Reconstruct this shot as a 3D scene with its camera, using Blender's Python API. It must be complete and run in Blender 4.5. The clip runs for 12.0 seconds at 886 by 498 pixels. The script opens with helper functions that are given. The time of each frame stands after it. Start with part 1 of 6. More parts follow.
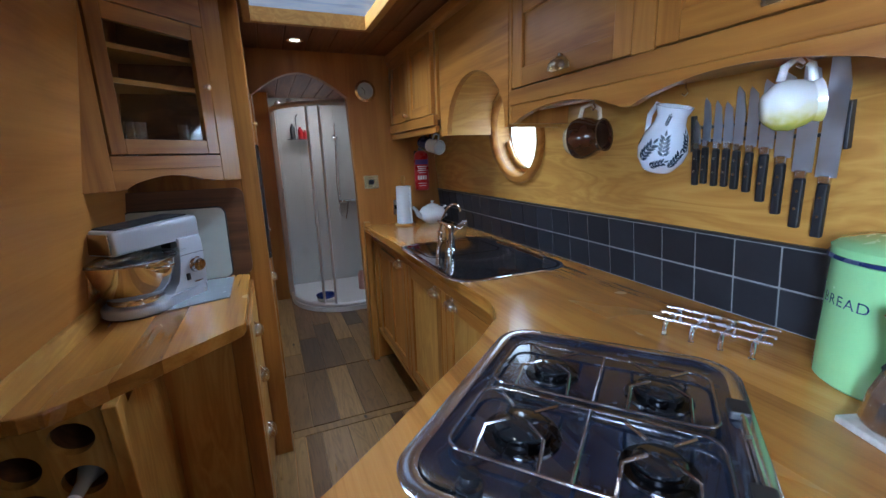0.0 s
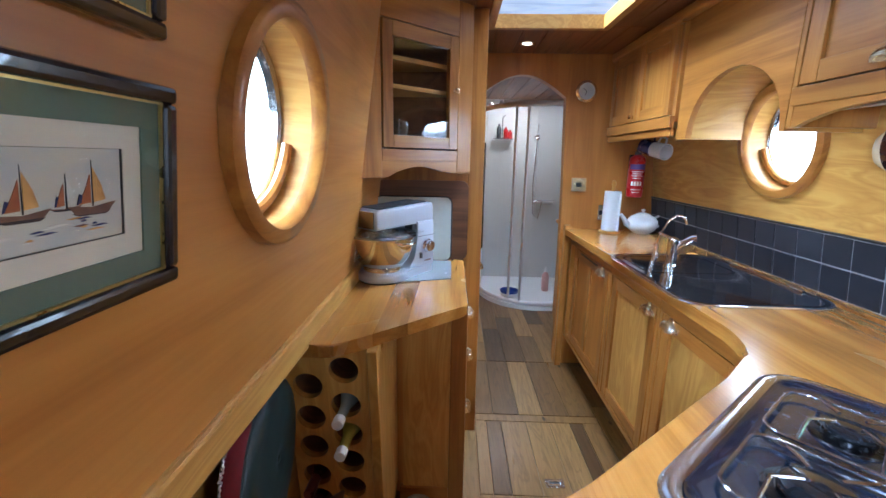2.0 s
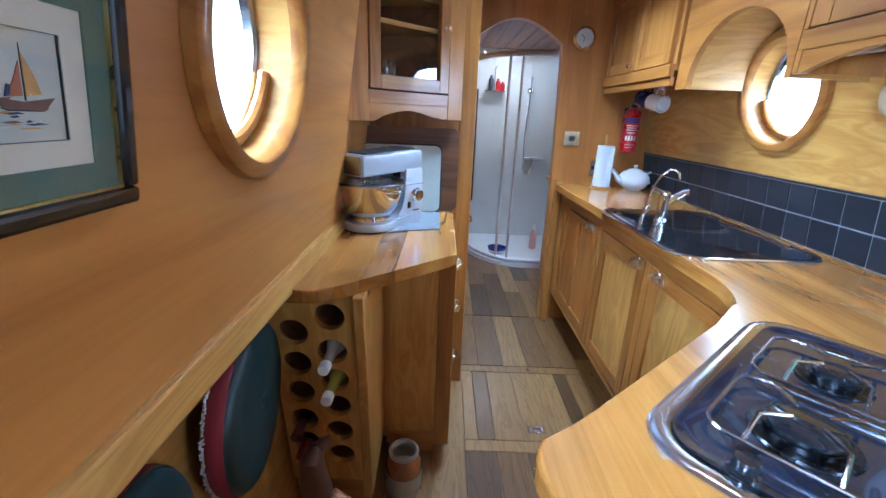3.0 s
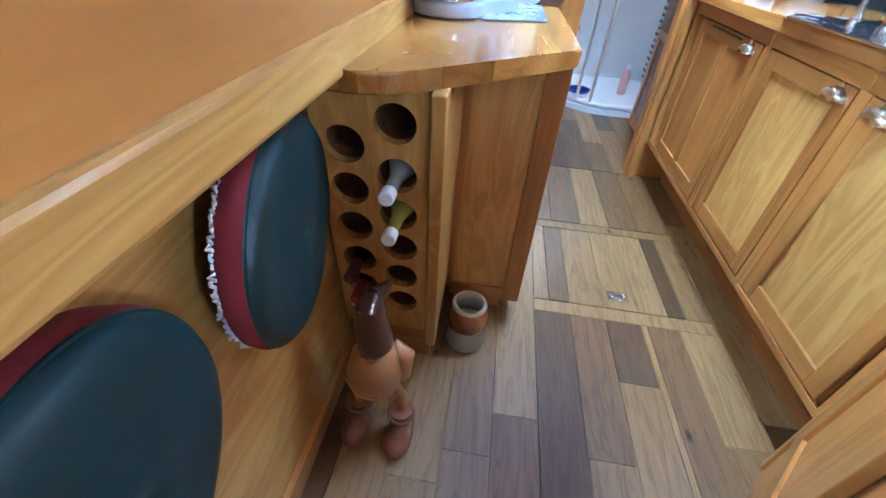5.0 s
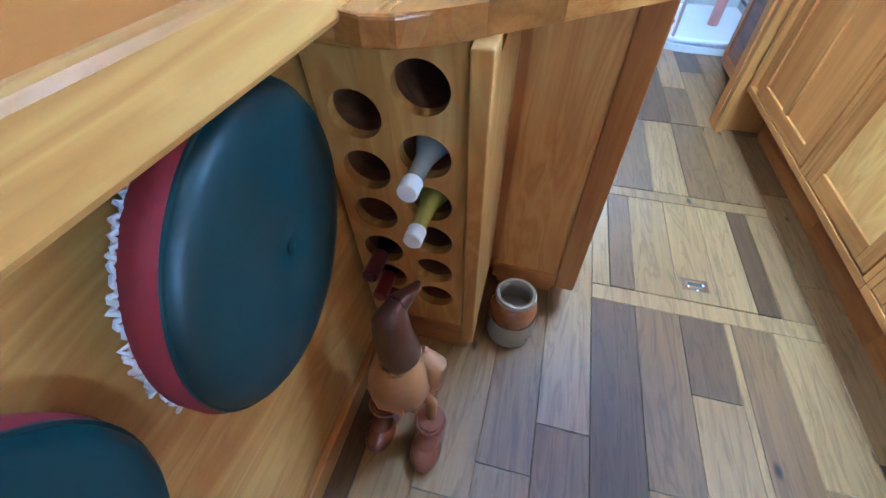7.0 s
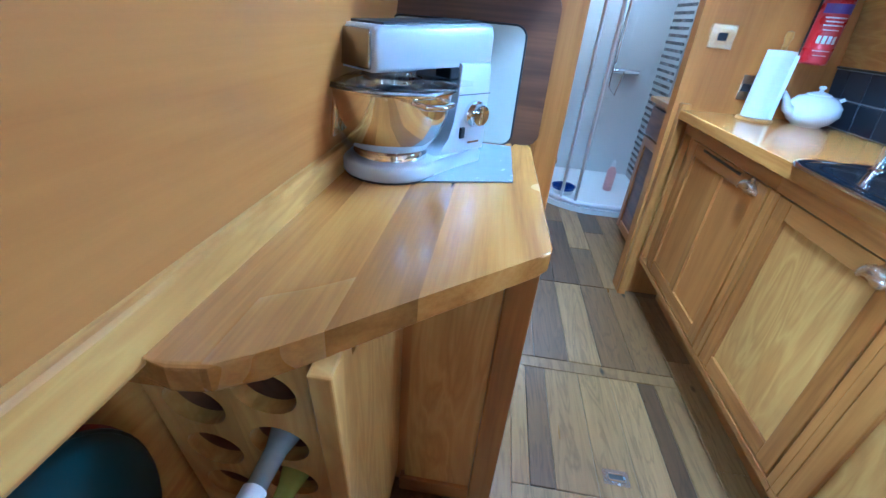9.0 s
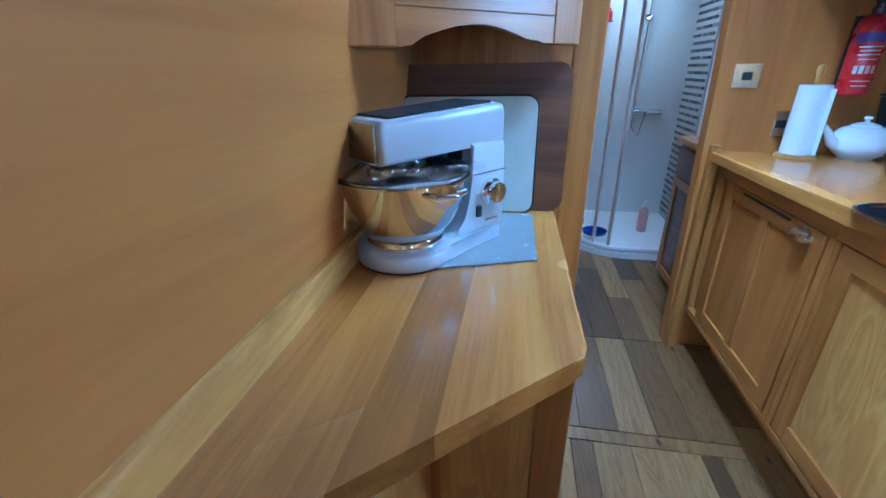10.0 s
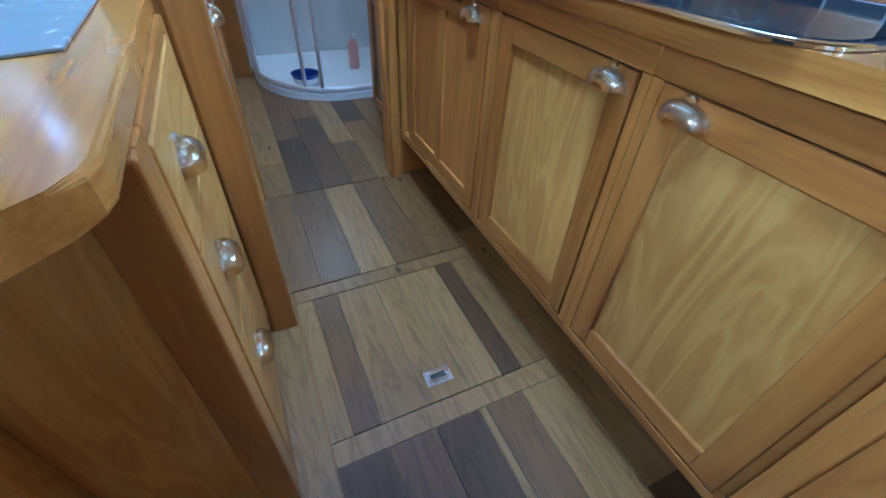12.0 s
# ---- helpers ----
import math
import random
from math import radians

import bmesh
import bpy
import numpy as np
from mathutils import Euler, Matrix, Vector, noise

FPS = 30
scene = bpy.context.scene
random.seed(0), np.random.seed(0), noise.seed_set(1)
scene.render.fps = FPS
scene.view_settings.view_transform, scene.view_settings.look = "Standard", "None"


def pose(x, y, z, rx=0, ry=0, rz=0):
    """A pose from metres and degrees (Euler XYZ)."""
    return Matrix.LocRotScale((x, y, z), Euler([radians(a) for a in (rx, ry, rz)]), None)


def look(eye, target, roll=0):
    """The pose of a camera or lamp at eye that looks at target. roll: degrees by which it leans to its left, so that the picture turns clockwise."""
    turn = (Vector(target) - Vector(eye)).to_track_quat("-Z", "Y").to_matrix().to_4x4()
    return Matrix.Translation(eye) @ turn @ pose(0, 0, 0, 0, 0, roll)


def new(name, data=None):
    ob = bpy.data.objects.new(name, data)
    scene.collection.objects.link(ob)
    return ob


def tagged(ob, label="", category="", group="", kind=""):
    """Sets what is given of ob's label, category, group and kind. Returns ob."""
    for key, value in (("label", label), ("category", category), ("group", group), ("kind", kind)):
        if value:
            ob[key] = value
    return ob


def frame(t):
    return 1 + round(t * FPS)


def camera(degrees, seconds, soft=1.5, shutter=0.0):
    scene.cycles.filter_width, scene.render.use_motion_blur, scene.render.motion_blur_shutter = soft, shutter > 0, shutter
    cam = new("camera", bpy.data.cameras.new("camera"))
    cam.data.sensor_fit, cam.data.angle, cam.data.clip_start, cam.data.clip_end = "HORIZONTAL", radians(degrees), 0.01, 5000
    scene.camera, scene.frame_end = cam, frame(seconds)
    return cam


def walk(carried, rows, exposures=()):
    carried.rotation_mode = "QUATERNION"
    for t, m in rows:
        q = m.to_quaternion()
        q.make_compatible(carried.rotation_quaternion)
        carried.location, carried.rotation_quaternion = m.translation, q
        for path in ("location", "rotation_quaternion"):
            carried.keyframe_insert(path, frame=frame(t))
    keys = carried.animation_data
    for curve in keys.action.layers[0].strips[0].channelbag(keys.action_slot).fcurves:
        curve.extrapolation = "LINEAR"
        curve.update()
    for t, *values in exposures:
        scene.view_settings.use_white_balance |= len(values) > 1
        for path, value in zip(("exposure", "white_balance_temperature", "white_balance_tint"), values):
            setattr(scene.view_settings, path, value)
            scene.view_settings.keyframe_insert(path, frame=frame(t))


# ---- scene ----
cam = camera(93.9, 12.0)
PATH = [
    (0, (-0.272, 0.037, 1.353), (0.47, 1.84, 0.911), -1.8),
    (0.5, (-0.304, 0.021, 1.347), (0.234, 1.898, 0.915), -0.2),
    (1, (-0.354, 0.028, 1.341), (-0.032, 1.944, 0.865), 0.4),
    (1.5, (-0.4, 0.044, 1.349), (-0.322, 1.995, 0.913), 0.1),
    (2, (-0.426, 0.05, 1.352), (-0.482, 2.002, 0.92), 0.9),
    (2.5, (-0.427, 0.053, 1.336), (-0.44, 1.986, 0.823), 1.9),
    (3, (-0.43, 0.077, 1.308), (-0.42, 1.979, 0.69), 2.3),
    (3.5, (-0.452, 0.121, 1.264), (-0.479, 1.952, 0.461), 3.6),
    (3.7, (-0.463, 0.141, 1.239), (-0.474, 1.926, 0.338), 4.4),
    (5.3, (-0.553, 0.381, 1.067), (-0.752, 1.908, -0.208), 4.1),
    (5.5, (-0.557, 0.402, 1.063), (-0.779, 1.902, -0.241), 4.0),
    (6, (-0.566, 0.471, 1.048), (-0.807, 1.915, -0.314), 5.6),
    (6.5, (-0.577, 0.525, 1.029), (-0.909, 1.892, -0.393), 3.9),
    (6.7, (-0.571, 0.537, 1.03), (-0.933, 1.87, -0.416), 1.2),
    (8.3, (-0.513, 0.648, 1.13), (-0.772, 2.231, -0.065), 2.2),
    (8.5, (-0.504, 0.668, 1.16), (-0.771, 2.307, 0.046), 1.4),
    (9, (-0.492, 0.738, 1.191), (-0.654, 2.472, 0.208), 5.1),
    (9.5, (-0.5, 0.798, 1.212), (-0.686, 2.578, 0.321), 1.7),
    (10, (-0.483, 0.824, 1.241), (-0.819, 2.627, 0.445), -1.0),
    (10.5, (-0.479, 0.857, 1.216), (-0.677, 2.645, 0.342), 1.5),
    (11, (-0.432, 0.879, 1.169), (-0.353, 2.587, 0.131), 2.4),
    (11.5, (-0.348, 0.926, 1.116), (0.206, 2.484, -0.01), 3.3),
    (12, (-0.281, 0.991, 1.04), (0.406, 2.343, -0.263), 3.3),
]
EXPOSURES = [(0.0, -1.42, 4900, 8), (0.5, -1.0, 4900, 8), (1.0, -0.58, 4950, 8), (2.0, -0.34, 4750, 8), (2.5, -0.28, 4500, 7), (3.5, -0.08, 4200, 5), (5.3, 0.68, 3950, 2), (6.7, 0.88, 3700, 0), (8.3, 0.85, 3650, -2), (9.0, 0.26, 3600, -2), (10.0, -0.42, 3550, -2), (11.0, -0.72, 3550, -2), (11.5, -0.85, 3520, -2), (12.0, -0.5, 3750, -2)]
walk(cam, [(t, look(eye, target, roll)) for t, eye, target, roll in PATH], EXPOSURES)

# ---- world and lights ----
world = bpy.data.worlds.new("sky")
scene.world = world
world.use_nodes = True
wn = world.node_tree
sky = wn.nodes.new("ShaderNodeTexSky")
sky.sky_type, sky.sun_disc = "NISHITA", False
sky.sun_elevation, sky.sun_rotation = radians(42), radians(115)
sky.dust_density = 4.0
wn.links.new(sky.outputs[0], wn.nodes["Background"].inputs[0])
wn.nodes["Background"].inputs[1].default_value = 0.15


def area(name, m, w, h, watts, colour=(1, 1, 1), spread=180):
    lamp = bpy.data.lights.new(name, "AREA")
    lamp.shape, lamp.size, lamp.size_y = "RECTANGLE", w, h
    lamp.energy, lamp.color, lamp.spread = watts, colour, radians(spread)
    ob = new(name, lamp)
    ob.matrix_basis = m
    return ob


sun = new("sun", bpy.data.lights.new("sun", "SUN"))
sun.data.energy, sun.data.angle, sun.data.color = 0.8, radians(12), (1, 0.95, 0.88)
sun.matrix_basis = look((3, -2, 4), (0, 0, 0))

DAY = (0.86, 0.94, 1.0)
LEAN = 6.56                     # degrees by which the cabin sides lean in
WIN_L, WIN_R = (0.820, 1.398), (1.655, 1.43)      # y and z of the portholes
area("hatch_daylight", pose(-0.02, 1.80, 2.20), 0.50, 0.66, 84, DAY)
area("porthole_daylight_left", look((-1.20, WIN_L[0], 1.74), (-0.76, WIN_L[0], 1.40)), 0.5, 0.5, 58, DAY)
area("porthole_daylight_right", look((1.22, WIN_R[0], 1.76), (0.77, WIN_R[0], 1.43)), 0.5, 0.5, 38, DAY)
area("porthole_daylight_saloon_left", look((-0.78, -0.42, 1.45), (0.6, 0.25, 1.05)), 0.26, 0.26, 33, DAY, 110)
area("porthole_daylight_saloon_right", look((0.79, -0.55, 1.45), (-0.6, 0.2, 0.9)), 0.26, 0.26, 4.5, DAY, 120)
# unseen general fill added in front of the solid end wall
area("saloon_end_fill", look((0.0, -2.52, 1.35), (0.0, 1.0, 1.05)), 0.70, 1.0, 4, (1.0, 0.96, 0.9))


def downlight_lamp(x, y, z, watts):
    lamp = bpy.data.lights.new("downlight_lamp", "SPOT")
    lamp.energy, lamp.spot_size, lamp.spot_blend, lamp.color, lamp.shadow_soft_size = watts, radians(120), 0.8, (1, 0.78, 0.52), 0.03
    ob = new("downlight_lamp", lamp)
    ob.matrix_basis = pose(x, y, z)


downlight_lamp(-0.065, 2.44, 1.935, 6)
downlight_lamp(-0.065, 0.70, 1.935, 6)
# added out of view as fill, with no ceiling fitting of its own
downlight_lamp(-0.065, -0.90, 1.935, 8)
# added warm fill below the closed shower ceiling, no window or fitting
area("shower_fill", pose(0.15, 4.2, 1.93), 0.3, 0.3, 9.5, (1.0, 0.84, 0.69))


# ---- materials ----
def nodes_of(name):
    mat = bpy.data.materials.new(name)
    mat.use_nodes = True
    nt = mat.node_tree
    return mat, nt, nt.nodes["Principled BSDF"]


def ramp(nt, fac, stops):
    r = nt.nodes.new("ShaderNodeValToRGB")
    while len(r.color_ramp.elements) < len(stops):
        r.color_ramp.elements.new(0.5)
    for e, (p, c) in zip(r.color_ramp.elements, stops):
        e.position, e.color = p, (*c, 1) if len(c) == 3 else c
    nt.links.new(fac, r.inputs[0])
    return r.outputs[0]


def noise_tex(nt, vec, scale, detail=4, rough=0.55, distort=0.0):
    n = nt.nodes.new("ShaderNodeTexNoise")
    n.inputs["Scale"].default_value, n.inputs["Detail"].default_value = scale, detail
    n.inputs["Roughness"].default_value, n.inputs["Distortion"].default_value = rough, distort
    if vec is not None:
        nt.links.new(vec, n.inputs["Vector"])
    return n.outputs["Fac"]


def mixcol(nt, a, b, fac, mode="MIX"):
    m = nt.nodes.new("ShaderNodeMix")
    m.data_type, m.blend_type = "RGBA", mode
    for k, v in ((0, fac), (6, a), (7, b)):
        if isinstance(v, (int, float)):
            m.inputs[k].default_value = v
        elif isinstance(v, tuple):
            m.inputs[k].default_value = (*v, 1)
        else:
            nt.links.new(v, m.inputs[k])
    return m.outputs[2]


def coords(nt, scale, shift=True):
    tc = nt.nodes.new("ShaderNodeTexCoord")
    mp = nt.nodes.new("ShaderNodeMapping")
    mp.inputs["Scale"].default_value = scale
    nt.links.new(tc.outputs["Object"], mp.inputs["Vector"])
    if shift:
        info = nt.nodes.new("ShaderNodeObjectInfo")
        mul = nt.nodes.new("ShaderNodeVectorMath")
        mul.operation = "SCALE"
        mul.inputs[0].default_value = (37.0, 53.0, 71.0)
        nt.links.new(info.outputs["Random"], mul.inputs["Scale"])
        nt.links.new(mul.outputs[0], mp.inputs["Location"])
    return mp.outputs[0]


def bump(nt, bsdf, height, strength, dist=0.001):
    b = nt.nodes.new("ShaderNodeBump")
    b.inputs["Strength"].default_value, b.inputs["Distance"].default_value = strength, dist
    nt.links.new(height, b.inputs["Height"])
    nt.links.new(b.outputs[0], bsdf.inputs["Normal"])


def wood(name, dark, mid, light, axis="z", rough=0.32, figure=1.0, coat=0.25, fine=1.0, vary=0.25, relief=0.15, piece=0.12, rings=5.0, stretch=0.9, swirl=0.9, pore=0.45, tone_by="Random"):
    """Varnished timber: growth figure, fine pores along the grain, a tone of its own for each piece."""
    mat, nt, b = nodes_of(name)
    long_, wide = stretch, 9.0
    sc = {"x": (long_, wide, wide), "y": (wide, long_, wide), "z": (wide, wide, long_)}[axis]
    v = coords(nt, tuple(c * figure for c in sc))
    big = noise_tex(nt, v, 1.3, 3, 0.5, swirl)
    wave = nt.nodes.new("ShaderNodeMath")
    wave.operation = "MULTIPLY"
    wave.inputs[1].default_value = rings
    nt.links.new(big, wave.inputs[0])
    ring = nt.nodes.new("ShaderNodeMath")
    ring.operation = "PINGPONG"
    ring.inputs[1].default_value = 1.0
    nt.links.new(wave.outputs[0], ring.inputs[0])
    fs = {"x": (5, 160, 160), "y": (160, 5, 160), "z": (160, 160, 5)}[axis]
    pores = noise_tex(nt, coords(nt, tuple(c * fine for c in fs)), 1.0, 4, 0.65)
    blend = mixcol(nt, ring.outputs[0], pores, pore)
    broad = noise_tex(nt, coords(nt, (2.2, 2.2, 2.2)), 1.0, 2)
    col = ramp(nt, blend, [(0.18, dark), (0.5, mid), (0.82, light)])
    tone = ramp(nt, broad, [(0.3, (1 - vary * 0.6,) * 3), (0.7, (1 + vary * 0.3,) * 3)])
    col = mixcol(nt, col, tone, 1.0, "MULTIPLY")
    info = nt.nodes.new("ShaderNodeObjectInfo")
    col = mixcol(nt, col, ramp(nt, info.outputs[tone_by], [(0.0, (1 - piece, 1 - piece * 1.15, 1 - piece * 1.3)), (1.0, (1 + piece * 0.7,) * 3)]), 1.0, "MULTIPLY")
    nt.links.new(col, b.inputs["Base Color"])
    rg = ramp(nt, pores, [(0.2, (rough + 0.07,) * 3), (0.8, (rough - 0.03,) * 3)])
    if relief:
        nt.links.new(rg, b.inputs["Roughness"])
        bump(nt, b, pores, relief, 0.0006)
    else:
        gloss = ramp(nt, broad, [(0.3, (rough + 0.06,) * 3), (0.7, (rough,) * 3)])
        nt.links.new(gloss, b.inputs["Roughness"])
    b.inputs["Coat Weight"].default_value, b.inputs["Coat Roughness"].default_value = coat, 0.18
    return mat


def plain(name, colour, rough=0.5, metal=0.0, spots=0.06, scale=30, relief=0.0, coat=0.0):
    """Paint, metal, plastic or cloth with slight mottling and uneven gloss."""
    mat, nt, b = nodes_of(name)
    n = noise_tex(nt, coords(nt, (scale,) * 3), 1.0, 5)
    lo, hi = tuple(c * (1 - spots) for c in colour), tuple(min(1, c * (1 + spots)) for c in colour)
    nt.links.new(ramp(nt, n, [(0.3, lo), (0.7, hi)]), b.inputs["Base Color"])
    nt.links.new(ramp(nt, n, [(0.3, (max(0, rough - 0.05),) * 3), (0.7, (min(1, rough + 0.07),) * 3)]), b.inputs["Roughness"])
    b.inputs["Metallic"].default_value, b.inputs["Coat Weight"].default_value = metal, coat
    if relief:
        bump(nt, b, n, relief, 0.001)
    return mat


def clear(name, tint=(1, 1, 1), rough=0.0):
    mat, nt, b = nodes_of(name)
    b.inputs["Base Color"].default_value, b.inputs["Roughness"].default_value = (*tint, 1), rough
    b.inputs["Transmission Weight"].default_value, b.inputs["IOR"].default_value = 1.0, 1.45
    return mat


D, M_, L = (0.265, 0.098, 0.0130), (0.365, 0.149, 0.0215), (0.44, 0.196, 0.032)
OAK = {a: wood("oak_" + a, D, M_, L, a) for a in "xyz"}
PLY = {a: wood("cherry_ply_" + a, (0.335, 0.124, 0.0165), (0.415, 0.167, 0.0245), (0.465, 0.200, 0.032), a, 0.38, 0.6, 0.12, 0.6, 0.3, 0.06, 0.03) for a in "xyz"}
PALE = {a: wood("pale_oak_" + a, (0.42, 0.200, 0.034), (0.49, 0.250, 0.046), (0.56, 0.315, 0.068), a, 0.36, 0.8, 0.2, 0.8, piece=0.06, rings=10.0, stretch=1.7, swirl=1.5) for a in "xyz"}
TOP = wood("worktop_oak", (0.27, 0.108, 0.0155), (0.42, 0.192, 0.030), (0.50, 0.262, 0.050), "y", 0.22, 0.7, 0.55, 1.0, 0.35, 0.0, 0.42, rings=3.5, pore=0.5, tone_by="Color")
BOARD = wood("dark_ceiling_board", (0.14, 0.045, 0.008), (0.20, 0.068, 0.013), (0.26, 0.095, 0.020), "y", 0.52, coat=0.05)
# real walnut, and the shade tone inside the rack and glazed cupboard
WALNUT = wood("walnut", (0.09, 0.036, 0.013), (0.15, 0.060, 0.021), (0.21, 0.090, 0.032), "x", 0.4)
BRASS = plain("brass", (0.92, 0.84, 0.66), 0.2, 1.0)
CHROME = plain("chrome", (0.82, 0.83, 0.85), 0.08, 1.0, 0.01, 2)
STEEL = plain("steel", (0.66, 0.66, 0.67), 0.22, 1.0, 0.05)
BLACK = plain("black_enamel", (0.012, 0.013, 0.016), 0.14, 0.0, 0.1, coat=0.6)
DARK = plain("dark_plastic", (0.015, 0.015, 0.017), 0.38)
WHITE = plain("white_paint", (0.78, 0.78, 0.76), 0.35, spots=0.02)
CHINA = plain("white_china", (0.82, 0.82, 0.80), 0.12, spots=0.015, coat=0.5)


def thin_glass(name, shine=0.06):
    """Flat sheet of glass: seen through unbent, with a faint surface gloss."""
    mat = bpy.data.materials.new(name)
    mat.use_nodes = True
    nt = mat.node_tree
    nt.nodes.remove(nt.nodes["Principled BSDF"])
    tr, gl, mx_ = nt.nodes.new("ShaderNodeBsdfTransparent"), nt.nodes.new("ShaderNodeBsdfGlossy"), nt.nodes.new("ShaderNodeMixShader")
    tr.inputs[0].default_value = (0.97, 0.98, 0.98, 1)
    gl.inputs["Roughness"].default_value = 0.02
    lw, pw_, ma = nt.nodes.new("ShaderNodeLayerWeight"), nt.nodes.new("ShaderNodeMath"), nt.nodes.new("ShaderNodeMath")
    pw_.operation, ma.operation = "POWER", "MULTIPLY_ADD"
    pw_.inputs[1].default_value, ma.inputs[1].default_value, ma.inputs[2].default_value = 4.0, 0.55, shine * 0.5
    nt.links.new(lw.outputs["Facing"], pw_.inputs[0])
    nt.links.new(pw_.outputs[0], ma.inputs[0])
    nt.links.new(ma.outputs[0], mx_.inputs[0])
    nt.links.new(tr.outputs[0], mx_.inputs[1])
    nt.links.new(gl.outputs[0], mx_.inputs[2])
    nt.links.new(mx_.outputs[0], nt.nodes["Material Output"].inputs[0])
    return mat


GLASS = thin_glass("clear_glass")


# ---- building helpers ----
def thing(name, label, category, m=None, group="", kind=""):
    ob = new(name)
    ob.empty_display_size = 0.05
    if m is not None:
        ob.matrix_basis = m
    return tagged(ob, label, category, group, kind)


def part(name, bm, mat, parent=None, label="", smooth=False, m=None):
    me = bpy.data.meshes.new(name)
    bmesh.ops.recalc_face_normals(bm, faces=bm.faces)
    bm.to_mesh(me)
    bm.free()
    me.materials.append(mat)
    if smooth:
        me.shade_smooth()
        me.set_sharp_from_angle(angle=radians(40))
    ob = new(name, me)
    if parent is not None:
        ob.parent = parent
    if m is not None:
        ob.matrix_basis = m
    return tagged(ob, label)


def setting(name, bm, mat, label, category, m=None, smooth=False):
    return tagged(part(name, bm, mat, None, "", smooth, m), label, category, "", "structure")


def box(bm, x0, x1, y0, y1, z0, z1, bev=0.0, m=None, seg=2):
    vs = bmesh.ops.create_cube(bm, size=1.0)["verts"]
    for v in vs:
        v.co = Vector(((x0 + x1) / 2 + v.co.x * (x1 - x0), (y0 + y1) / 2 + v.co.y * (y1 - y0), (z0 + z1) / 2 + v.co.z * (z1 - z0)))
        if m is not None:
            v.co = m @ v.co
    if bev:
        bmesh.ops.bevel(bm, geom=list({e for v in vs for e in v.link_edges}), offset=bev, segments=seg, affect="EDGES", profile=0.5)
    return bm


def B(*a, **k):
    return box(bmesh.new(), *a, **k)


def lathe(bm, prof, n=32, m=None, closed=False):
    """Turned shape round local z from (radius, height) pairs."""
    rings = []
    for r, z in prof:
        ring = []
        for i in range(n):
            a = 2 * math.pi * i / n
            co = Vector((r * math.cos(a), r * math.sin(a), z))
            ring.append(bm.verts.new(m @ co if m is not None else co))
        rings.append(ring)
    pairs = list(zip(rings, rings[1:])) + ([(rings[-1], rings[0])] if closed else [])
    for a, b in pairs:
        for i in range(n):
            bm.faces.new((a[i], a[(i + 1) % n], b[(i + 1) % n], b[i]))
    if not closed:
        for ring in (rings[0], rings[-1]):
            bm.faces.new(ring)
    return bm


def tube(bm, pts, r, n=10, loop=False, m=None):
    """Round bar along points; r may be one radius or one for each point."""
    pts = [Vector(p) for p in pts]
    rad = r if isinstance(r, (list, tuple)) else [r] * len(pts)
    rings, up = [], None
    for i, p in enumerate(pts):
        a = pts[i - 1] if i or loop else p
        b = pts[(i + 1) % len(pts)] if i + 1 < len(pts) or loop else p
        d = (b - a).normalized()
        if up is None:
            up = d.orthogonal().normalized()
        up = (up - d * up.dot(d)).normalized()
        side = d.cross(up)
        ring = []
        for k in range(n):
            t = 2 * math.pi * k / n
            co = p + (up * math.cos(t) + side * math.sin(t)) * rad[i]
            ring.append(bm.verts.new(m @ co if m is not None else co))
        rings.append(ring)
    for a, b in list(zip(rings, rings[1:])) + ([(rings[-1], rings[0])] if loop else []):
        for k in range(n):
            bm.faces.new((a[k], a[(k + 1) % n], b[(k + 1) % n], b[k]))
    if not loop:
        bm.faces.new(rings[0]), bm.faces.new(rings[-1])
    return bm


def prism(bm, poly, z0, z1, bev=0.0, m=None, seg=2):
    """Upright prism over a plan polygon."""
    lo = [bm.verts.new((x, y, z0)) for x, y in poly]
    hi = [bm.verts.new((x, y, z1)) for x, y in poly]
    n = len(poly)
    fb, ft = bm.faces.new(lo[::-1]), bm.faces.new(hi)
    for i in range(n):
        bm.faces.new((lo[i], lo[(i + 1) % n], hi[(i + 1) % n], hi[i]))
    vs = lo + hi
    if bev:
        out = bmesh.ops.bevel(bm, geom=list(set(fb.edges) | set(ft.edges)), offset=bev, segments=seg, affect="EDGES", profile=0.5)
        vs = [v for v in bm.verts]
    if m is not None:
        bmesh.ops.transform(bm, matrix=m, verts=vs)
    return bm


UPRIGHT = Matrix(((1, 0, 0, 0), (0, 0, -1, 0), (0, 1, 0, 0), (0, 0, 0, 1)))   # plan (x, y) to elevation (x, z), thickness towards -y


def rounded(x0, x1, y0, y1, r, n=6):
    pts = []
    for cx, cy, a0 in ((x1 - r, y1 - r, 0), (x0 + r, y1 - r, 90), (x0 + r, y0 + r, 180), (x1 - r, y0 + r, 270)):
        pts += [(cx + r * math.cos(radians(a0 + 90 * i / n)), cy + r * math.sin(radians(a0 + 90 * i / n))) for i in range(n + 1)]
    return pts


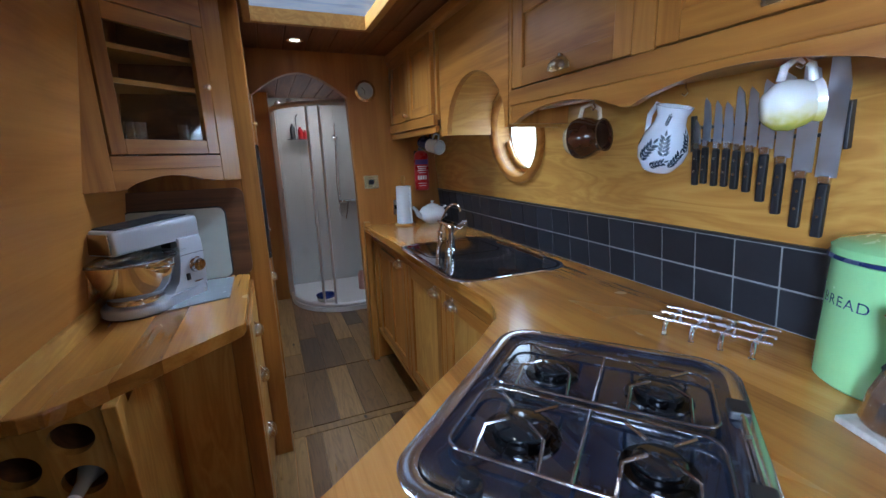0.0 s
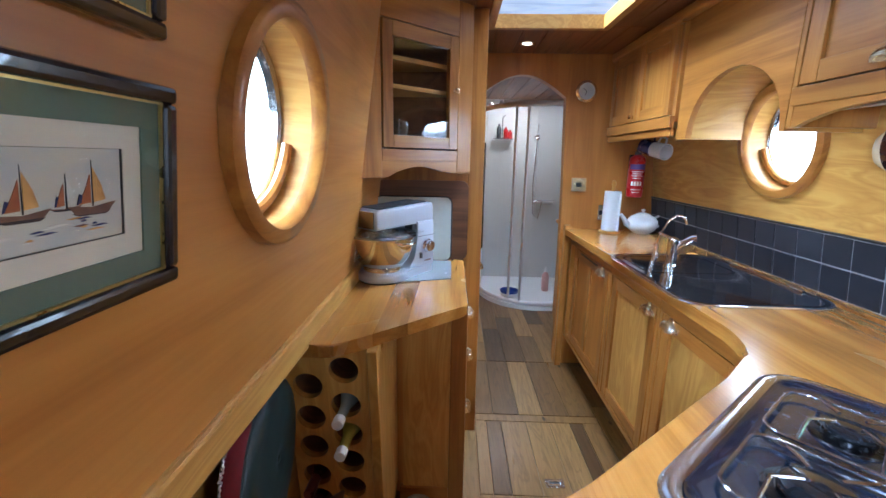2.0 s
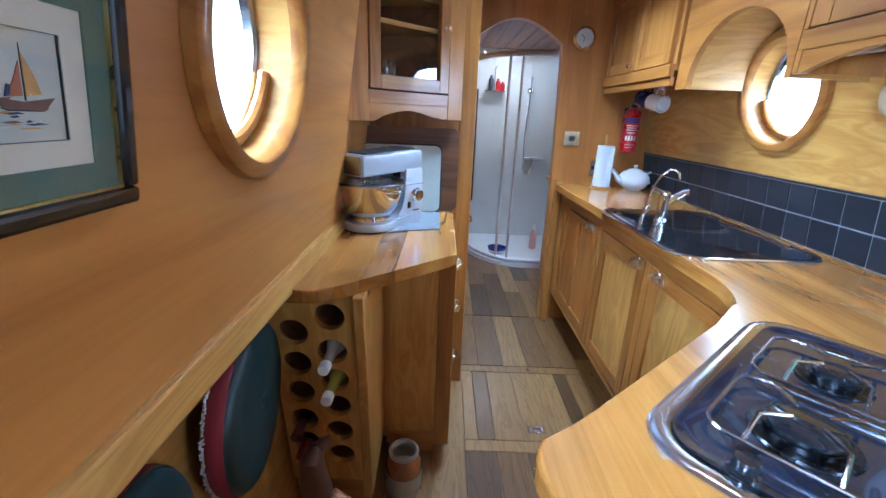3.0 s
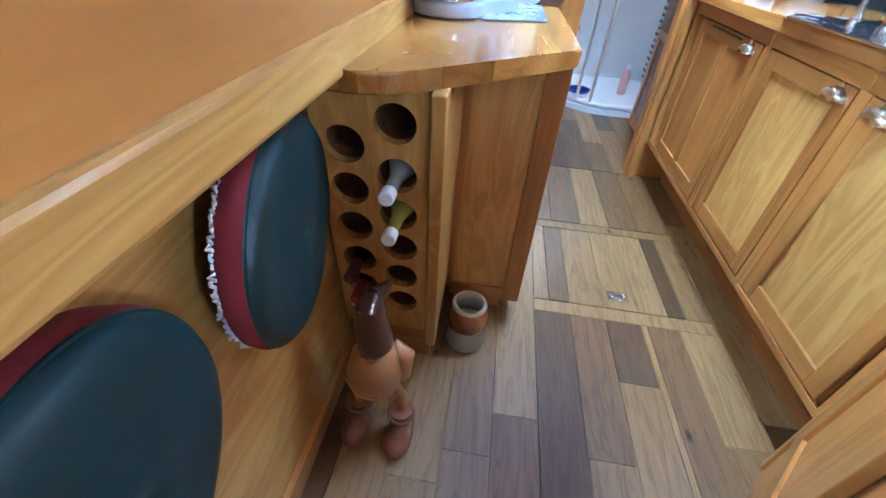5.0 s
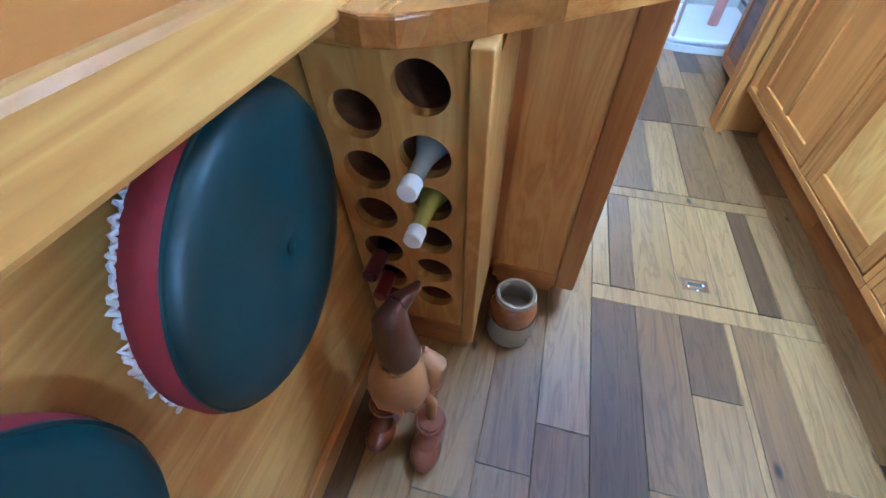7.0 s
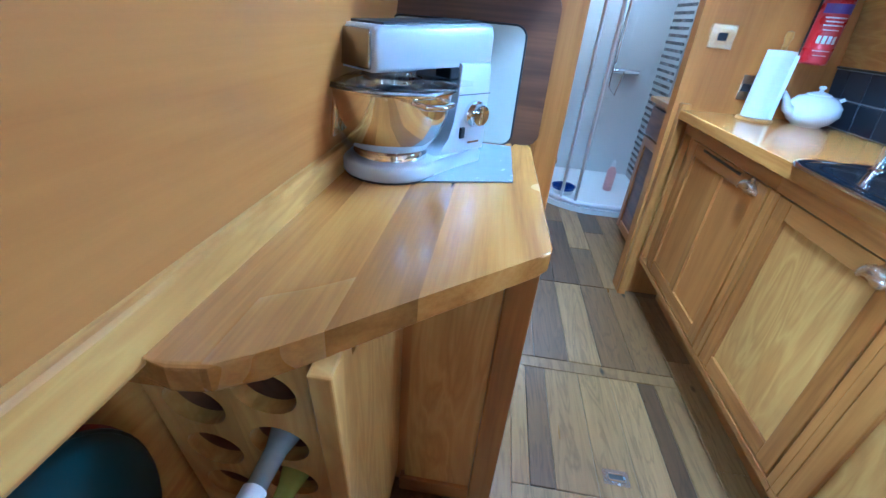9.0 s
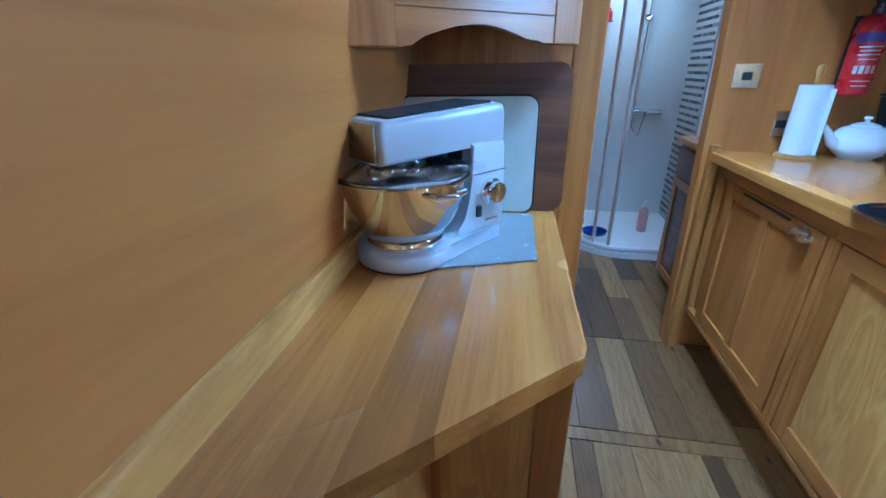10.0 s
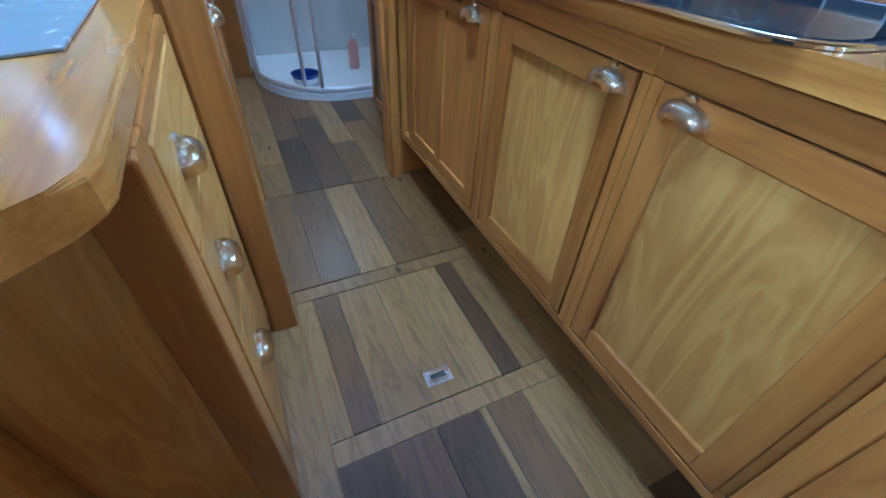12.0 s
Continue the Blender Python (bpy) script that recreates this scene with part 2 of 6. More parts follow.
def plate_hole(bm, x0, x1, z0, z1, holes, y0, y1, n=48):
    """Upright plate from y0 (front) to y1 with round holes (x, z, radius), one in each stretch of its length."""
    cuts = [x0] + [(a[0] + b[0]) / 2 for a, b in zip(holes, holes[1:])] + [x1]
    for (cx, cz, r), a, b in zip(holes, cuts, cuts[1:]):
        angs = sorted([2 * math.pi * i / n for i in range(n)] + [math.atan2(z - cz, x - cx) % (2 * math.pi) for x in (a, b) for z in (z0, z1)])
        loops = []
        for y in (y0, y1):
            inner, outer = [], []
            for t in angs:
                c, s = math.cos(t), math.sin(t)
                k = min(((b - cx) / c if c > 1e-9 else (a - cx) / c if c < -1e-9 else 1e9), ((z1 - cz) / s if s > 1e-9 else (z0 - cz) / s if s < -1e-9 else 1e9))
                inner.append(bm.verts.new((cx + r * c, y, cz + r * s)))
                outer.append(bm.verts.new((cx + k * c, y, cz + k * s)))
            loops.append((inner, outer))
        (i0, o0), (i1, o1) = loops
        for k in range(len(angs)):
            j = (k + 1) % len(angs)
            for q in ((i0[k], i0[j], o0[j], o0[k]), (i1[k], i1[j], o1[j], o1[k]), (i0[k], i0[j], i1[j], i1[k])):
                try:
                    bm.faces.new(q)
                except ValueError:
                    pass
    bmesh.ops.remove_doubles(bm, verts=bm.verts, dist=1e-5)
    return bm


# ---- the cabin ----
Y0, Y1 = -2.6, 4.75             # ends of the built length
SIDE_L = Matrix.Translation((-0.795, 0, 0.93)) @ Matrix.Rotation(radians(LEAN), 4, "Y") @ Matrix.Rotation(radians(90), 4, "Z")
SIDE_R = Matrix.Translation((0.815, 0, 0.93)) @ Matrix.Rotation(radians(-LEAN), 4, "Y") @ Matrix.Rotation(radians(-90), 4, "Z")
CEIL = 1.95
HATCH = (-0.275, 0.245, 1.45, 2.15)     # roof light opening

setting("floor", B(-1.0, 1.0, Y0, Y1, -0.06, -0.012), OAK["y"], "oak plank floor of mixed tones", "floor")
bm = plate_hole(bmesh.new(), Y0, 2.66, -0.05, 1.10, [(-0.42, 0.52, 0.183), (WIN_L[0], (WIN_L[1] - 0.93) / math.cos(radians(LEAN)), 0.183)], 0.0, 0.056)
setting("wall_left", bm, PLY["x"], "leaning cabin side lined in cherry-coloured plywood", "wall", SIDE_L)
bm = plate_hole(bmesh.new(), -2.66, -Y0, -0.05, 1.10, [(-WIN_R[0], (WIN_R[1] - 0.93) / math.cos(radians(LEAN)), 0.183), (0.55, 0.52, 0.183)], 0.0, 0.056)
setting("wall_right", bm, PALE["x"], "leaning cabin side lined in pale oak plywood", "wall", SIDE_R)
setting("wall_left_lower", B(-1.0, -0.885, Y0, 2.66, -0.03, 0.885), PALE["y"], "pale oak hull lining under the gunwale", "wall")
setting("wall_right_lower", B(0.87, 0.98, Y0, 2.66, -0.03, 0.93), PALE["y"], "pale oak hull lining", "wall")
setting("gunwale_shelf", B(-0.95, -0.797, Y0, 2.6, 0.885, 0.925), OAK["y"], "oak lining under the gunwale", "shelf")
setting("gunwale_trim", B(-0.80, -0.779, Y0, 1.95, 0.885, 0.953, 0.008), PALE["y"], "rounded oak trim board along the gunwale", "trim")
setting("skirting", B(-0.887, -0.868, Y0, 1.10, -0.012, 0.07, 0.004), OAK["y"], "oak skirting board", "skirting")
for n_, (a, b, c, d) in (("ceiling", (-0.72, 0.74, Y0, HATCH[2])), ("ceiling_far", (-0.72, 0.74, HATCH[3], Y1)), ("ceiling_left", (-0.72, HATCH[0], HATCH[2], HATCH[3])), ("ceiling_right", (HATCH[1], 0.74, HATCH[2], HATCH[3]))):
    bm = bmesh.new()
    x = a
    while x < b - 0.01:
        x2 = min(b, x + 0.12)
        box(bm, x + 0.0015, x2 - 0.0015, c, d, CEIL, CEIL + 0.03, 0.003, seg=1)
        x = x2
    box(bm, a, b, c, d, CEIL + 0.012, CEIL + 0.05)
    setting(n_, bm, BOARD, "tongue and groove boarded ceiling, dark varnished", "ceiling")
setting("wall_end", B(-1.0, 1.0, Y0 - 0.1, Y0, -0.05, 2.05), PLY["z"], "plain boarded end of the cabin", "wall")

# bulkhead with its arched way through
poly = [(-0.72, -0.01), (-0.305, -0.01)] + [(-0.305 + 0.52 * i / 16, 1.71 + 0.125 * math.sin(math.pi * i / 16)) for i in range(17)] + [(0.235, 1.2), (0.262, -0.01), (0.88, -0.01), (0.88, 0.9), (0.74, 1.96), (-0.72, 1.96)]
setting("wall_bulkhead", prism(bmesh.new(), poly, -2.72, -2.66, 0.0, UPRIGHT), PLY["z"], "cherry ply bulkhead with an arched opening", "wall")
setting("doorpost", B(0.262, 0.30, 2.625, 2.745, -0.01, 0.95, 0.005), OAK["z"], "oak post at the bulkhead opening", "trim")

# wash room behind
setting("wall_washroom_left", B(-0.40, -0.315, 2.72, Y1, -0.02, 1.96), PLY["z"], "cherry ply wall of the wash room", "wall")
setting("wall_washroom_right", B(0.78, 0.86, 2.72, Y1, -0.02, 1.96), WHITE, "white wall of the wash room", "wall")
setting("wall_washroom_end", B(-0.40, 0.86, 4.62, Y1, -0.02, 1.96), WHITE, "pale boarded back wall of the shower", "wall")

# roof light
x0, x1, y0, y1 = HATCH
RL = thing("roof_light", "pale oak framed roof hatch with a cloudy pane", "skylight", pose(0, 0, CEIL))
for n_, a in (("frame_side", (x0 - 0.02, x0 + 0.012, y0 - 0.02, y1 + 0.02)), ("frame_side", (x1 - 0.012, x1 + 0.02, y0 - 0.02, y1 + 0.02)), ("frame_end", (x0 + 0.012, x1 - 0.012, y0 - 0.02, y0 + 0.012)), ("frame_end", (x0 + 0.012, x1 - 0.012, y1 - 0.012, y1 + 0.02))):
    part(n_, B(*a, -0.012, 0.060, 0.003), PALE["y"], RL)
SKYPANE, nt, b = nodes_of("cloudy_pane")
v = coords(nt, (2.5, 9, 2.5), False)
f = noise_tex(nt, v, 1.4, 6, 0.62, 0.6)
c = ramp(nt, f, [(0.25, (0.42, 0.47, 0.55)), (0.5, (0.72, 0.77, 0.84)), (0.7, (0.9, 0.93, 0.97))])
b.inputs["Base Color"].default_value = (0.1, 0.1, 0.1, 1)
nt.links.new(c, b.inputs["Emission Color"])
b.inputs["Emission Strength"].default_value = 1.0
part("pane", B(x0, x1, y0, y1, 0.048, 0.053), SKYPANE, RL, "cloudy rain-streaked pane").visible_shadow = False


# ---- portholes ----
def porthole(name, side, u, v, label):
    m = side @ Matrix.Translation((u, 0, v)) @ Matrix.Rotation(radians(90), 4, "X")     # local z points into the cabin
    t = thing(name, label, "porthole", m, "portholes")
    t["kind"] = "structure"
    part("surround", lathe(bmesh.new(), [(0.176, -0.01), (0.176, 0.016), (0.181, 0.022), (0.198, 0.024), (0.208, 0.018), (0.212, 0.001), (0.208, -0.004)], 64, closed=True), OAK["x"], t, "turned oak ring", True)
    part("reveal", lathe(bmesh.new(), [(0.177, -0.006), (0.172, -0.075), (0.177, -0.075), (0.182, -0.006)], 64, closed=True), PALE["z"], t, "pale oak lining", True)
    part("rim", lathe(bmesh.new(), [(0.175, -0.097), (0.175, -0.075), (0.166, -0.073), (0.159, -0.079), (0.159, -0.097)], 64, closed=True), STEEL, t, "polished metal rim", True)
    part("gutter", tube(bmesh.new(), [(0.161 * math.cos(a), 0.161 * math.sin(a), -0.056) for a in [math.pi * (1.06 + 0.88 * i / 24) for i in range(25)]], 0.012, 8), OAK["x"], t, "curved wooden sill", True)
    pane = part("pane", lathe(bmesh.new(), [(0.162, -0.090), (0.162, -0.086)], 48), GLASS, t, "clear round pane")
    pane.visible_shadow = False
    return t


CL = math.cos(radians(LEAN))
porthole("window_1", SIDE_L, WIN_L[0], (WIN_L[1] - 0.93) / CL, "round porthole with a turned oak surround")
porthole("window_2", SIDE_R, -WIN_R[0], (WIN_R[1] - 0.93) / CL, "round porthole with a turned oak surround")
porthole("window_3", SIDE_R, 0.55, 0.52, "round porthole with a turned oak surround")
porthole("window_4", SIDE_L, -0.42, 0.52, "round porthole with a turned oak surround")

# distance outside the portholes: misty foliage under a white sky
HAZE, nt, b = nodes_of("misty_foliage")
n1 = noise_tex(nt, coords(nt, (0.5, 0.5, 0.5), False), 1.0, 6, 0.7)
c = ramp(nt, n1, [(0.30, (0.30, 0.38, 0.27)), (0.42, (0.75, 0.84, 0.72)), (0.52, (1, 1, 1))])
b.inputs["Base Color"].default_value = (0, 0, 0, 1)
nt.links.new(c, b.inputs["Emission Color"])
b.inputs["Emission Strength"].default_value = 14.0
setting("backdrop_left", B(-9.1, -9, -40, 70, -3, 30), HAZE, "misty green bank under a white sky", "backdrop")
setting("backdrop_right", B(9, 9.1, -40, 70, -3, 30), HAZE, "misty bank under a white sky", "backdrop")


# ---- joinery ----
def knob(parent, x, y, z, mat=None, r=0.011):
    prof = [(r * 0.75, 0), (r * 0.75, 0.002), (r * 0.4, 0.005), (r * 0.4, 0.011), (r, 0.015), (r * 1.05, 0.019), (r * 0.7, 0.024)]
    part("knob", lathe(bmesh.new(), prof, 18, Matrix.Translation((x, y, z)) @ Matrix.Rotation(radians(90), 4, "X")), mat or BRASS, parent, "polished brass knob", True)


def cup_handle(parent, x, y, z, w=0.080):
    """Shell-shaped pull with a flat back flange, open below."""
    bm = bmesh.new()
    n, k = 14, 7
    rows = []
    for i in range(k + 1):
        t = math.pi / 2 * i / k
        rows.append([bm.verts.new((x + math.cos(math.pi * j / n) * w / 2 * (0.35 + 0.65 * math.cos(t) ** 0.8), y - 0.027 * math.sin(t) - 0.002, z - 0.012 + math.sin(math.pi * j / n) ** 0.6 * 0.034 * math.cos(t * 0.85))) for j in range(n + 1)])
    for a, b in zip(rows, rows[1:]):
        for j in range(n):
            bm.faces.new((a[j], a[j + 1], b[j + 1], b[j]))
    geom = list(bm.faces)
    bmesh.ops.solidify(bm, geom=geom, thickness=0.0018)
    prism(bm, [(w * 0.55 * math.cos(math.pi * k / 14), 0.030 * math.sin(math.pi * k / 14) ** 0.7) for k in range(15)], 0.0, 0.002, 0.0, Matrix.Translation((x, y, z - 0.013)) @ UPRIGHT)
    lathe(bm, [(0.012, 0), (0.010, 0.004), (0.004, 0.006)], 12, Matrix.Translation((x, y - 0.001, z + 0.020)) @ Matrix.Rotation(radians(90), 4, "X"))
    part("handle", bm, BRASS, parent, "polished brass cup pull", True)


def shaker_door(parent, x0, x1, z0, z1, y=0.0, stile=0.05, frame_mat=None, panel_mat=None, thick=0.02, name="door", mullion=False, rail=None):
    """Framed and panelled door; its face is at y, looking to local -y."""
    f, p = frame_mat or OAK, panel_mat or PALE["z"]
    rail = rail or stile
    door = part(name, B(x0 + stile - 0.004, x1 - stile + 0.004, y + 0.010, y + 0.016, z0 + rail - 0.004, z1 - rail + 0.004), p, parent)
    for a, b in ((x0, x0 + stile), (x1 - stile, x1)):
        part("stile", B(a, b, y, y + thick, z0, z1, 0.0025), f["z"], door)
    for a, b in ((z1 - rail, z1), (z0, z0 + rail)):
        part("rail", B(x0 + stile, x1 - stile, y + 0.0005, y + thick, a, b, 0.002), f["x"], door)
    if mullion:
        part("stile", B((x0 + x1) / 2 - 0.022, (x0 + x1) / 2 + 0.022, y + 0.0005, y + thick, z0 + rail, z1 - rail, 0.002), f["z"], door)
    return door


# base units under the sink, facing the gangway


def base_unit(y0, y1, doors, label, kickx=0.15):
    t = thing("base_cabinet", label, "cabinet", pose(0.305, y1, 0, 0, 0, -90), "base cabinets under the worktop")
    w = y1 - y0
    part("carcass", B(0.002, w - 0.002, 0.028, 0.50, 0.22, 0.885), PLY["z"], t)
    part("plinth", B(0, w, kickx, kickx + 0.018, -0.012, 0.22), OAK["x"], t, "recessed dark plinth")
    part("top_rail", B(0, w, 0.0, 0.026, 0.838, 0.888, 0.002), OAK["x"], t)
    part("bottom_rail", B(0, w, 0.0, 0.026, 0.214, 0.238, 0.002), OAK["x"], t)
    part("side_stile", B(0, 0.022, 0.0005, 0.026, 0.238, 0.838, 0.002), OAK["z"], t)
    part("side_stile", B(w - 0.022, w, 0.0005, 0.026, 0.238, 0.838, 0.002), OAK["z"], t)
    for a, b, pm, mull, hx in doors:
        d = shaker_door(t, a, b, 0.242, 0.834, 0.002, 0.052, None, pm, mullion=mull)
        cup_handle(d, hx, 0.002, 0.806)
    return t


base_unit(1.935, 2.625, [(0.10, 0.655, PLY["z"], True, 0.575)], "oak cabinet with a panelled mullioned door and brass pull")
tr_ = bpy.data.objects["base_cabinet"]
part("pull_slot", B(0.22, 0.50, -0.0015, 0.004, 0.818, 0.826, 0.001), DARK, tr_, "dark finger slot")
base_unit(1.455, 1.9347, [(0.025, 0.450, PALE["z"], False, 0.395)], "oak cabinet with a pale figured panel door and brass pull")
base_unit(0.985, 1.4547, [(0.022, 0.430, PALE["z"], False, 0.078)], "oak cabinet with a pale figured panel door and brass pull")

# peninsula base below the hob
t = thing("peninsula_cabinet", "oak panelled cabinet below the hob", "cabinet")
poly = [(0.80, 0.98), (0.32, 0.98), (0.02, 0.66), (-0.24, 0.46), (-0.24, 0.25), (-0.10, -0.10), (0.80, -0.10)]
part("carcass", prism(bmesh.new(), poly, -0.012, 0.886), OAK["z"], t)
pen = part("corner_stile", B(0.0, 0.03, -0.022, -0.0005, 0.0, 0.884, 0.003), OAK["z"], t, m=pose(0.32, 0.98, 0, 0, 0, -133.1))
part("top_rail", B(0.03, 0.438, -0.022, -0.0005, 0.842, 0.884, 0.002), OAK["x"], t, m=pen.matrix_basis)
part("plinth", B(0.03, 0.438, -0.014, -0.0005, 0.0, 0.165, 0.002), OAK["x"], t, "oak plinth board", m=pen.matrix_basis)
hob_door = shaker_door(t, 0.034, 0.430, 0.170, 0.838, -0.022, 0.055, None, OAK["z"])
hob_door.matrix_basis = pen.matrix_basis

def staves(parent, bm, cuts, tones):
    """Cut a worktop into its glued staves, each a part."""
    cuts = [-9] + cuts + [9]
    for a, b, tone in zip(cuts, cuts[1:], tones):
        piece = bm.copy()
        for x, sign in ((a, -1), (b, 1)):
            bmesh.ops.bisect_plane(piece, geom=list(piece.verts) + list(piece.edges) + list(piece.faces), plane_co=(x, 0, 0), plane_no=(sign, 0, 0), clear_outer=True)
        part("stave", piece, TOP, parent).color = (tone, tone, tone, 1)
    bm.free()


# worktop with the swept corner
WT = 0.927
edge = [(0.262, 2.655), (0.284, 1.95), (0.294, 1.12)]
for i in range(1, 10):       # inner sweep
    a = radians(48 * i / 10)
    edge.append((0.294 - 0.235 * (1 - math.cos(a)), 1.12 - 0.300 * math.sin(a)))
edge += [(0.129, 0.826), (-0.04, 0.690), (-0.177, 0.579), (-0.235, 0.533)]
for i in range(1, 9):
    a = radians(128 + 92 * i / 8)
    edge.append((-0.255 + 0.065 * math.cos(a) + 0.012, 0.455 + 0.072 * math.sin(a)))
edge += [(-0.27, 0.36), (-0.16, 0.05), (-0.10, -0.20)]
wtpoly = edge + [(0.845, -0.20), (0.845, 2.655)]
t = thing("worktop", "varnished oak worktop with a swept corner and rounded edge", "worktop")
staves(t, prism(bmesh.new(), wtpoly, WT - 0.04, WT, 0.008, seg=3), [0.02, 0.17, 0.33, 0.50, 0.66], [0.85, 0.6, 0.75, 0.5, 0.7, 0.55])

# left corner unit: wine rack, diagonal panel, drawers
LT = 0.90
t = thing("corner_worktop", "varnished oak corner worktop, diagonal front edge", "worktop")
poly = [(-0.79, 0.985), (-0.755, 0.974), (-0.718, 0.980), (-0.680, 1.008), (-0.635, 1.048), (-0.54, 1.138), (-0.40, 1.268), (-0.383, 1.285), (-0.378, 1.305), (-0.384, 1.905), (-0.86, 1.905), (-0.86, 0.975)]
staves(t, prism(bmesh.new(), poly, LT - 0.036, LT, 0.006, seg=3), [-0.725, -0.635, -0.552], [0.6, 0.72, 0.22, 0.85])

cab = thing("corner_cabinet", "oak corner cabinet with a diagonal panel and three drawers", "cabinet")
part("carcass", prism(bmesh.new(), [(-0.60, 1.395), (-0.40, 1.395), (-0.40, 1.90), (-0.86, 1.90), (-0.86, 1.395)], 0.10, 0.862), PLY["z"], cab)
part("plinth", B(-0.60, -0.43, 1.43, 1.90, -0.012, 0.10), OAK["x"], cab, "recessed plinth")
part("end_panel", B(-0.60, -0.43, 1.380, 1.390, 0.14, 0.83), PALE["z"], cab)
part("stile", B(-0.432, -0.375, 1.370, 1.394, 0.09, 0.864, 0.004), OAK["z"], cab)
part("rail", B(-0.612, -0.432, 1.3705, 1.392, 0.825, 0.864, 0.002), OAK["x"], cab)
part("rail", B(-0.612, -0.432, 1.3705, 1.392, 0.09, 0.14, 0.002), OAK["x"], cab)
DF = pose(-0.375, 1.396, 0, 0, 0, 90)
W_ = 0.512
part("front_stile", B(0, 0.045, 0.002, 0.025, 0.09, 0.864, 0.003), OAK["z"], cab, m=DF)
part("front_stile", B(W_ - 0.035, W_, 0.002, 0.025, 0.09, 0.864, 0.003), OAK["z"], cab, m=DF)
part("top_rail", B(0.045, W_ - 0.035, 0.002, 0.025, 0.845, 0.864, 0.002), OAK["x"], cab, m=DF)
part("bottom_rail", B(0.045, W_ - 0.035, 0.002, 0.025, 0.09, 0.15, 0.002), OAK["x"], cab, m=DF)
for a, b in ((0.70, 0.842), (0.50, 0.694), (0.155, 0.494)):
    d = part("drawer_front", B(0.048, W_ - 0.038, 0, 0.02, a, b, 0.003), PALE["x"], cab, m=DF)
    cup_handle(d, 0.165, 0, (a + b) / 2 if b > 0.6 else 0.37)

rk = thing("wine_rack", "oak wine rack board with two rows of round holes", "wine rack", Matrix.Translation((-0.64, 1.035, 0.87)) @ Matrix.Rotation(radians(6.8), 4, "X"))
RH = [(-0.074, z) for z in (-0.075, -0.187, -0.287, -0.385, -0.485, -0.585)] + [(-0.175, z) for z in (-0.128, -0.232, -0.335, -0.440, -0.535, -0.625)]
for k, x0, x1, hx in (("R", -0.122, -0.012, -0.074), ("L", -0.235, -0.122, -0.175)):
    zs = sorted(z for x, z in RH if x == hx)
    cuts = [-0.70] + [(a + b) / 2 for a, b in zip(zs, zs[1:])] + [-0.006]
    bm = bmesh.new()
    for z, a, b in zip(zs, cuts, cuts[1:]):
        plate_hole(bm, x0, x1, a, b, [(hx, z, 0.0405)], 0.0, 0.02, 32)
    part("board", bm, PALE["z"], rk)
    # dark walnut tubes and back box put the holes' shade into colour
    for z in zs:
        part("tube", lathe(bmesh.new(), [(0.0415, 0.019), (0.0415, 0.23), (0.0435, 0.23), (0.0435, 0.019)], 24, Matrix.Translation((hx, 0, z)) @ Matrix.Rotation(radians(-90), 4, "X"), closed=True), WALNUT, rk, "bottle tube, dark-toned for the shade in the hole", True)
part("divider_back", B(-0.006, 0.018, 0.05, 0.33, -0.755, -0.048), PALE["z"], rk)
part("divider", B(-0.008, 0.020, -0.014, 0.05, -0.755, -0.008, 0.003), PALE["z"], rk)
part("foot_rail", B(-0.235, -0.012, 0.004, 0.022, -0.76, -0.70, 0.002), OAK["x"], rk)
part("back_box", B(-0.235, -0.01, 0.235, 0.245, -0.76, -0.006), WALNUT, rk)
part("plinth", B(-0.235, 0.0, 0.03, 0.05, -0.895, -0.76), OAK["x"], rk)

# tall unit beside the gangway
t = thing("tall_cupboard", "tall oak cupboard with brass pulls, floor to ceiling", "cupboard", pose(-0.305, 1.912, 0, 0, 0, 90))
part("carcass", B(0.0, 0.70, 0.03, 0.45, -0.012, 1.945), OAK["z"], t)
part("corner_post", B(-0.004, 0.055, 0.0, 0.07, -0.012, 1.948, 0.006), OAK["z"], t)
d = shaker_door(t, 0.06, 0.40, 0.10, 0.90, 0.006, 0.05)
cup_handle(d, 0.14, 0.006, 0.83)
d = shaker_door(t, 0.06, 0.40, 1.45, 1.93, 0.006, 0.05)
knob(d, 0.30, 0.006, 1.52)
part("oven_door", B(0.07, 0.39, -0.012, 0.02, 0.93, 1.42, 0.006), BLACK, t, "black glass oven door")
d = shaker_door(t, 0.41, 0.69, 0.10, 1.93, 0.006, 0.05)
knob(d, 0.45, 0.006, 1.0)

# diagonal glazed cupboard above the corner worktop
G = pose(-0.79, 1.47, 0, 0, 0, 43.6)
g = thing("glazed_cupboard", "oak corner wall cupboard with a glazed door", "cupboard", G)
GW = 0.585
part("side_board", B(-0.02, 0.135, 0, 0.022, 1.276, 1.945, 0.003), OAK["z"], g)
part("end_stile", B(0.505, GW, 0, 0.022, 1.285, 1.945, 0.003), OAK["z"], g)
part("head_rail", B(0.135, 0.505, 0.0005, 0.022, 1.815, 1.945, 0.002), OAK["x"], g)
part("lower_rail", B(0.135, 0.505, 0.0005, 0.022, 1.337, 1.380, 0.002), OAK["x"], g)
val = [(0.135, 1.276), (0.135, 1.337), (0.505, 1.337), (0.505, 1.288), (0.475, 1.288), (0.46, 1.292)]
val += [(0.43 - 0.24 * i / 12, 1.294 + 0.022 * math.sin(math.pi * i / 12)) for i in range(13)] + [(0.165, 1.280)]
part("valance", prism(bmesh.new(), val, -0.022, -0.002, 0.0, UPRIGHT), OAK["x"], g, "scalloped oak valance")
door = part("door", B(0.139, 0.183, -0.004, 0.018, 1.384, 1.811, 0.0025), OAK["z"], g)
